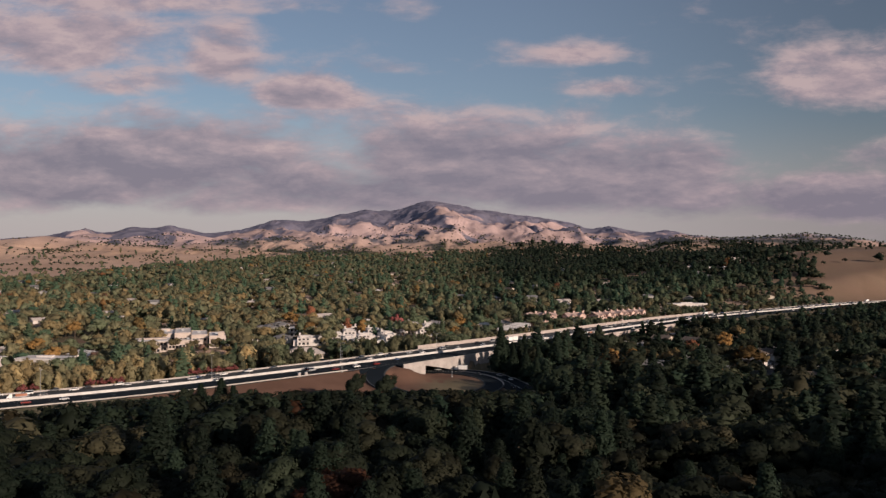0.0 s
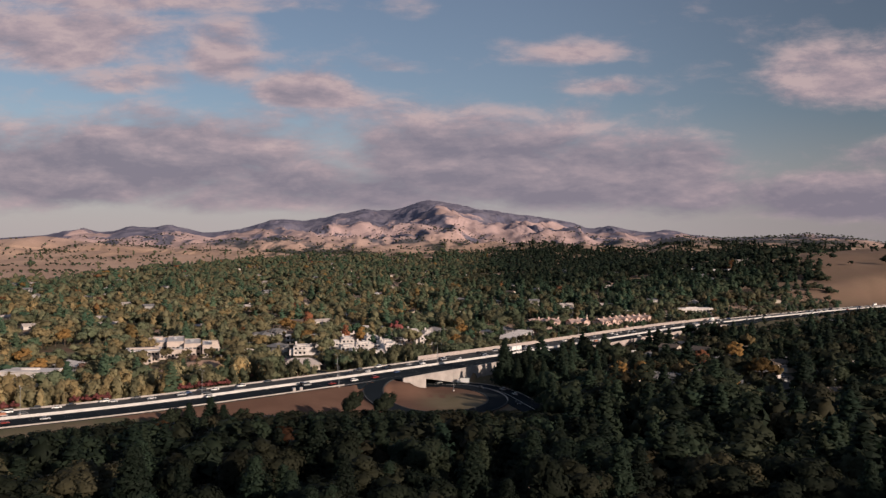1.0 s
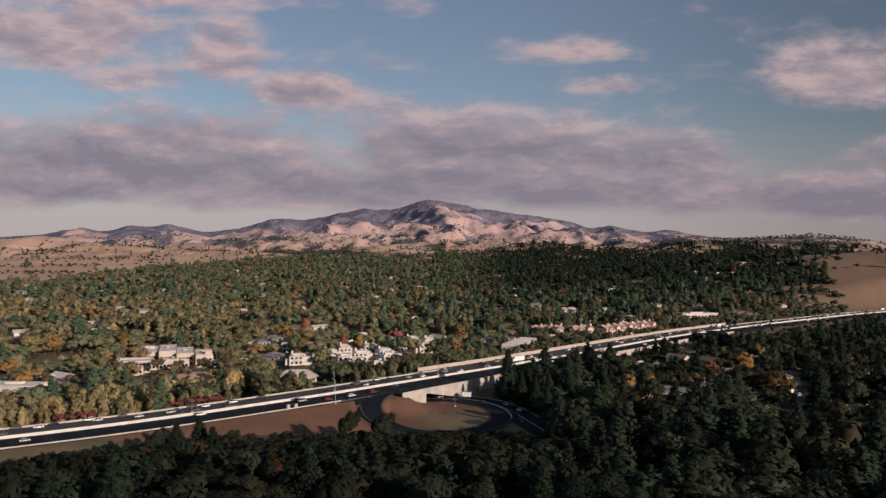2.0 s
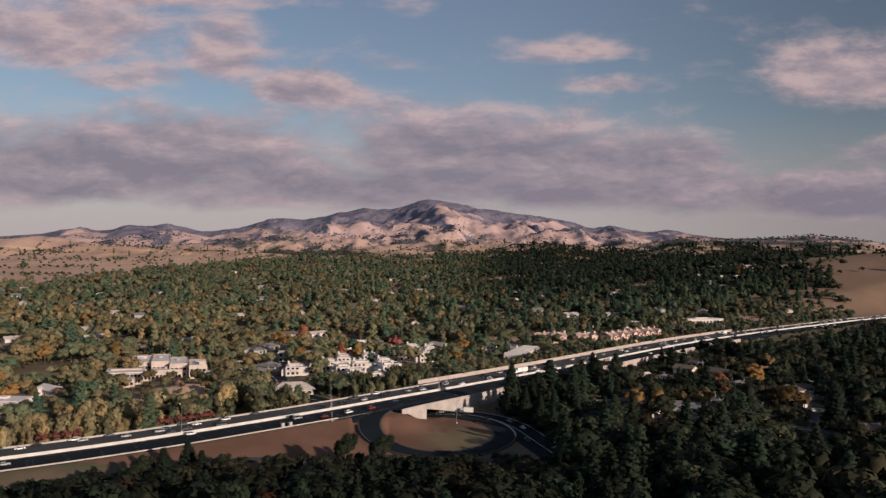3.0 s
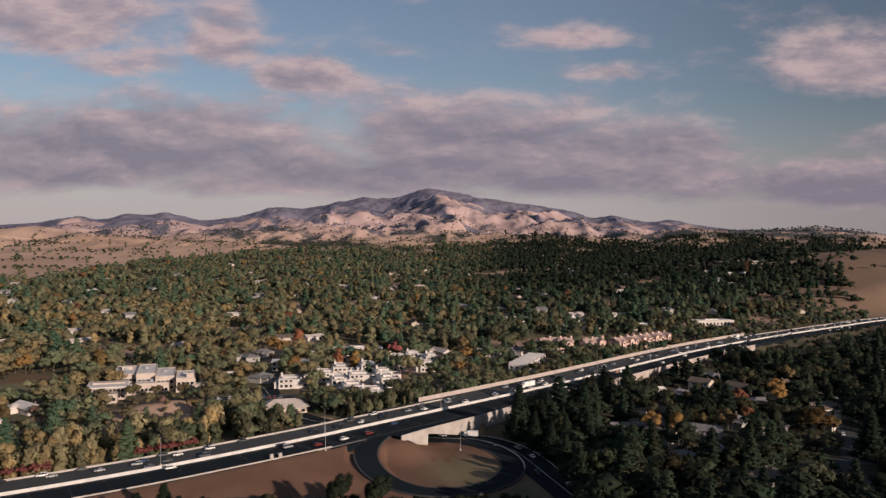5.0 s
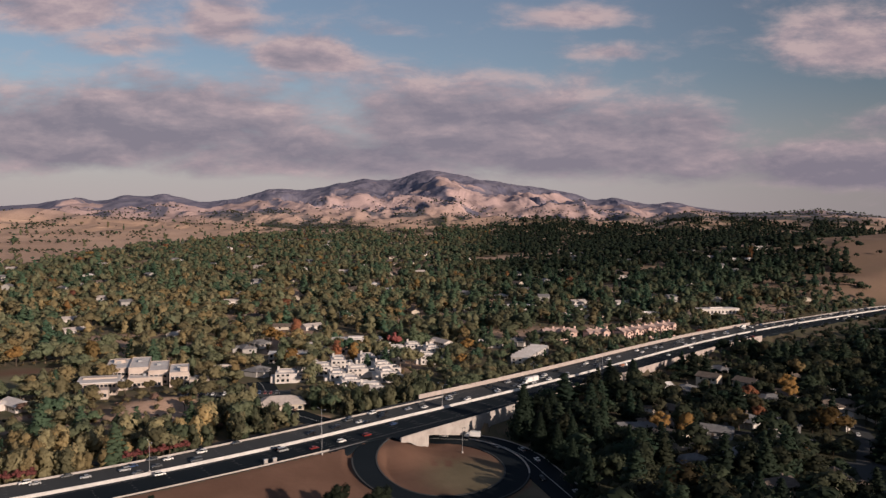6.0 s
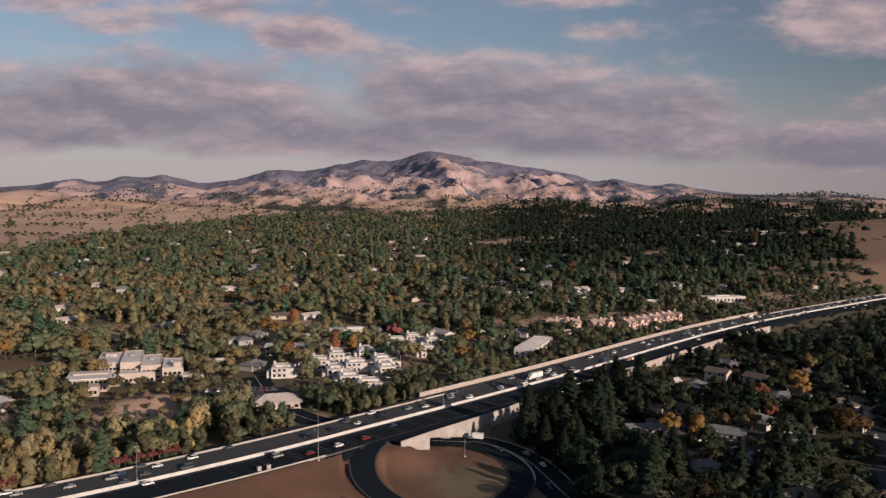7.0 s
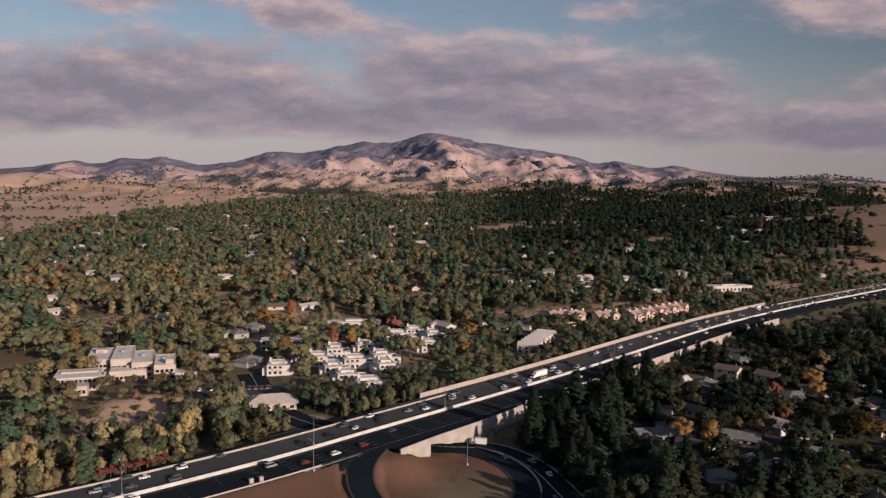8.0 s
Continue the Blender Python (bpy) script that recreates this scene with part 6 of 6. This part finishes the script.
SHAPES = {k: (h * VEHICLE_SCALE, w * VEHICLE_SCALE, [(x * VEHICLE_SCALE, z * VEHICLE_SCALE) for x, z in b], [(x * VEHICLE_SCALE, z * VEHICLE_SCALE) for x, z in c]) for k, (h, w, b, c) in SHAPES.items()}


def wheels(root, axles, half, r):
    mesh = Build().tube((0, -0.12, 0), (0, 0.12, 0), r, r, 12).mesh("wheel", M_RUBBER)
    for x in axles:
        for y in (-half, half):
            w = part("wheel", mesh, M_RUBBER, root)
            w.matrix_basis = pose(x, y, r)


def car(shape, paint):
    """A car facing +x at the origin."""
    half, wide, body, cab = SHAPES[shape]
    root = thing("car" if shape != "van" else "van", Matrix(), f"{paint} {shape} on the asphalt", "car", "vehicles on the freeway")
    part("body", Build().side(body, -wide, wide), CAR_PAINT[paint], root)
    part("glasshouse", Build().side(cab, -wide * 0.86, wide * 0.86), M_GLASS, root, "dark tinted windows")
    (x0, z0), (x1, z1) = cab[1], cab[2]
    part("roof", Build().box(x0 - 0.12, x1 + 0.12, -wide * 0.87, wide * 0.87, max(z0, z1) - 0.03, max(z0, z1) + 0.05, 0.05), CAR_PAINT[paint], root)
    for y in (-wide * 0.7, wide * 0.7):
        part("headlight", Build().box(half - 0.06, half + 0.02, y - 0.2, y + 0.2, body[-2][1] - 0.16, body[-2][1]), M_LAMP, root)
        part("tail_light", Build().box(-half - 0.02, -half + 0.06, y - 0.2, y + 0.2, body[1][1] - 0.2, body[1][1]), M_TAIL, root)
    wheels(root, (-half * 0.62, half * 0.62), wide - 0.06, 0.28)
    return root


def truck(kind):
    """A lorry facing +x at the origin."""
    long, high, label = {"box": (5.0, 2.9, "white box truck with a plain cargo body"), "semi": (10.0, 3.3, "white articulated lorry with a long trailer"), "flat": (6.0, 1.2, "flatbed truck with a rusty load")}[kind]
    root = thing("truck", Matrix(), label, "truck", "vehicles on the freeway")
    cab = [(0, 0.45), (0, 2.1), (0.3, 2.25), (1.1, 2.2), (1.5, 1.35), (1.95, 1.15), (2.05, 0.45)]
    part("cab", Build().side([(x + long / 2 - 1.2, z) for x, z in cab], -0.95, 0.95), CAR_PAINT["white"], root)
    part("windscreen", Build().side([(x + long / 2 - 1.2, z) for x, z in ((1.14, 2.12), (1.54, 1.37), (1.6, 1.41), (1.2, 2.16))], -0.85, 0.85), M_GLASS, root)
    part("chassis", Build().box(-long / 2 - 1, long / 2, -0.5, 0.5, 0.5, 0.85), M_RUBBER, root)
    if kind == "flat":
        part("bed", Build().box(-long / 2 - 1.2, long / 2 - 1.5, -1.0, 1.0, 0.8, 1.05), M_STEEL, root)
        part("load", Build().box(-long / 2 - 0.6, long / 2 - 2.2, -0.85, 0.85, 1.05, 1.9, 0.15), M_TILE, root, "rust-brown load")
    else:
        b = Build().box(-long / 2 - 1.2, long / 2 - 1.45, -1.0, 1.0, 0.8, high, 0.03)
        part("cargo_box", b, CAR_PAINT["white"], root)
        part("rear_door", Build().box(-long / 2 - 1.25, -long / 2 - 1.2, -0.9, 0.9, 0.9, high - 0.2), M_STEEL, root)
    wheels(root, (-long / 2 - 0.2, -long / 2 + 0.9, long / 2 + 0.3), 0.88, 0.40)
    return root


def drive():
    colours = ["white", "white", "white", "silver", "silver", "black", "grey", "grey", "white", "silver", "black", "grey", "silver", "black", "red", "blue"]
    protos, used = {}, set()

    def pick(key):
        if key not in protos:
            protos[key] = truck(key[1]) if key[0] == "truck" else car(*key)
        return protos[key]

    def stand(key, x, y, z, turn):
        root, m = pick(key), pose(x, y, z, 0, 0, turn)
        if key in used:
            copy_thing(root, m)
        else:
            used.add(key)
            root.matrix_world = m

    g = random.Random(5)

    def any_car():
        r = g.random()
        if r < 0.022:
            return ("truck", g.choice(("box", "flat", "box", "semi")))
        return (g.choices(("sedan", "suv", "van"), (5, 4, 1))[0], g.choice(colours))

    for lanes, gap, back in (((3.5, 6.3, 9.1, 11.9, 14.6), 22, 180), ((-3.4, -6.1, -8.8, -11.5, -14.2), 170, 0)):
        for d in lanes:
            s = S0 - 300 + g.random() * gap
            while s < S0 + 760:
                x, y = freeway.at(s, d + g.uniform(-0.25, 0.25))
                stand(any_car(), float(x), float(y), ROAD_Z + dip(s) + 0.01, freeway.turn(s) + back)
                s += max(9, g.expovariate(1 / gap)) + 4
    # the car park, and the street under the bridge
    for i in range(17):
        for y, turn in ((-10, 90), (6, -90)):
            if g.random() < 0.72:
                p = pose(-82, 518, base_z(-82, 518) + 0.18, 0, 0, 6) @ Vector((-25.4 + i * 3, y + g.uniform(-0.4, 0.4), 0))
                stand((g.choice(("sedan", "suv")), g.choice(colours)), p.x, p.y, p.z, 6 + turn)
    for line in LANES:
        s = 6.0
        while s < line.s[-1] - 6:
            x, y = line.at(s, g.choice((-2.5, 2.5)))
            mx, my = line.at(s, 0.0)
            if g.random() < 0.75:
                stand((g.choice(("sedan", "suv")), g.choice(colours)), float(x), float(y), float(land(mx, my)[0][0]) + 0.32, line.turn(s))
            s += 8 + 16 * g.random()
    for s, d, key in ((262, -3.2, ("sedan", "white")), (275, -3.4, ("suv", "silver")), (284, 3.4, ("sedan", "grey")), (300, -3.3, ("truck", "box")), (312, -3.4, ("sedan", "white")), (240, 3.3, ("suv", "black")), (225, -3.3, ("sedan", "silver"))):
        x, y = street.at(s, d)
        stand(key, float(x), float(y), LOW_Z + 0.07, street.turn(s) + (180 if d > 0 else 0))


def street_lamp(x, y, z, turn, double=False):
    root = thing("street_lamp", pose(x, y, z, 0, 0, turn), "slim grey steel street lamp beside the freeway", "street lamp", "freeway street lamps")
    part("pole", Build().tube((0, 0, 0), (0, 0, 10.5), 0.11, 0.06, 8), M_STEEL, root)
    part("base", Build().box(-0.35, 0.35, -0.35, 0.35, 0, 0.7, 0.08), M_CONCRETE, root)
    for sgn in ((-1, 1) if double else (1,)):
        arm = part("arm", Build().tube((0, 0, 10.3), (0, sgn * 2.6, 10.9), 0.06, 0.045, 6), M_STEEL, root)
        part("lamp_head", Build().box(-0.16, 0.16, sgn * 2.6 - 0.45, sgn * 2.6 + 0.45, 10.82, 10.98, 0.03), M_STEEL, arm)


def furnish():
    for s in range(-200, 640, 70):
        x, y = freeway.at(S0 + s + 18, 0.0)
        street_lamp(float(x), float(y), ROAD_Z + dip(S0 + s + 18) + 0.9, freeway.turn(S0 + s), True)
    x, y = freeway.at(S0 - 55, -18.6)
    street_lamp(float(x), float(y), base_z(float(x), float(y)), freeway.turn(S0 - 55))
    street_lamp(30.0, 420.0, base_z(30, 420), 200)
    # two pale utility boxes on the dirt, and a white tank cover
    for x, y in ((-44.5, 391.0), (-41.5, 392.5)):
        root = thing("utility_box", pose(x, y, base_z(x, y), 0, 0, 35), "pale metal utility cabinet on bare dirt", "utility box", "utility cabinets")
        part("cabinet", Build().box(-0.7, 0.7, -0.5, 0.5, -0.1, 1.7, 0.02), M_CONCRETE, root)
        part("lid", Build().box(-0.78, 0.78, -0.58, 0.58, 1.7, 1.8, 0.05), M_STEEL, root)


drive()
furnish()
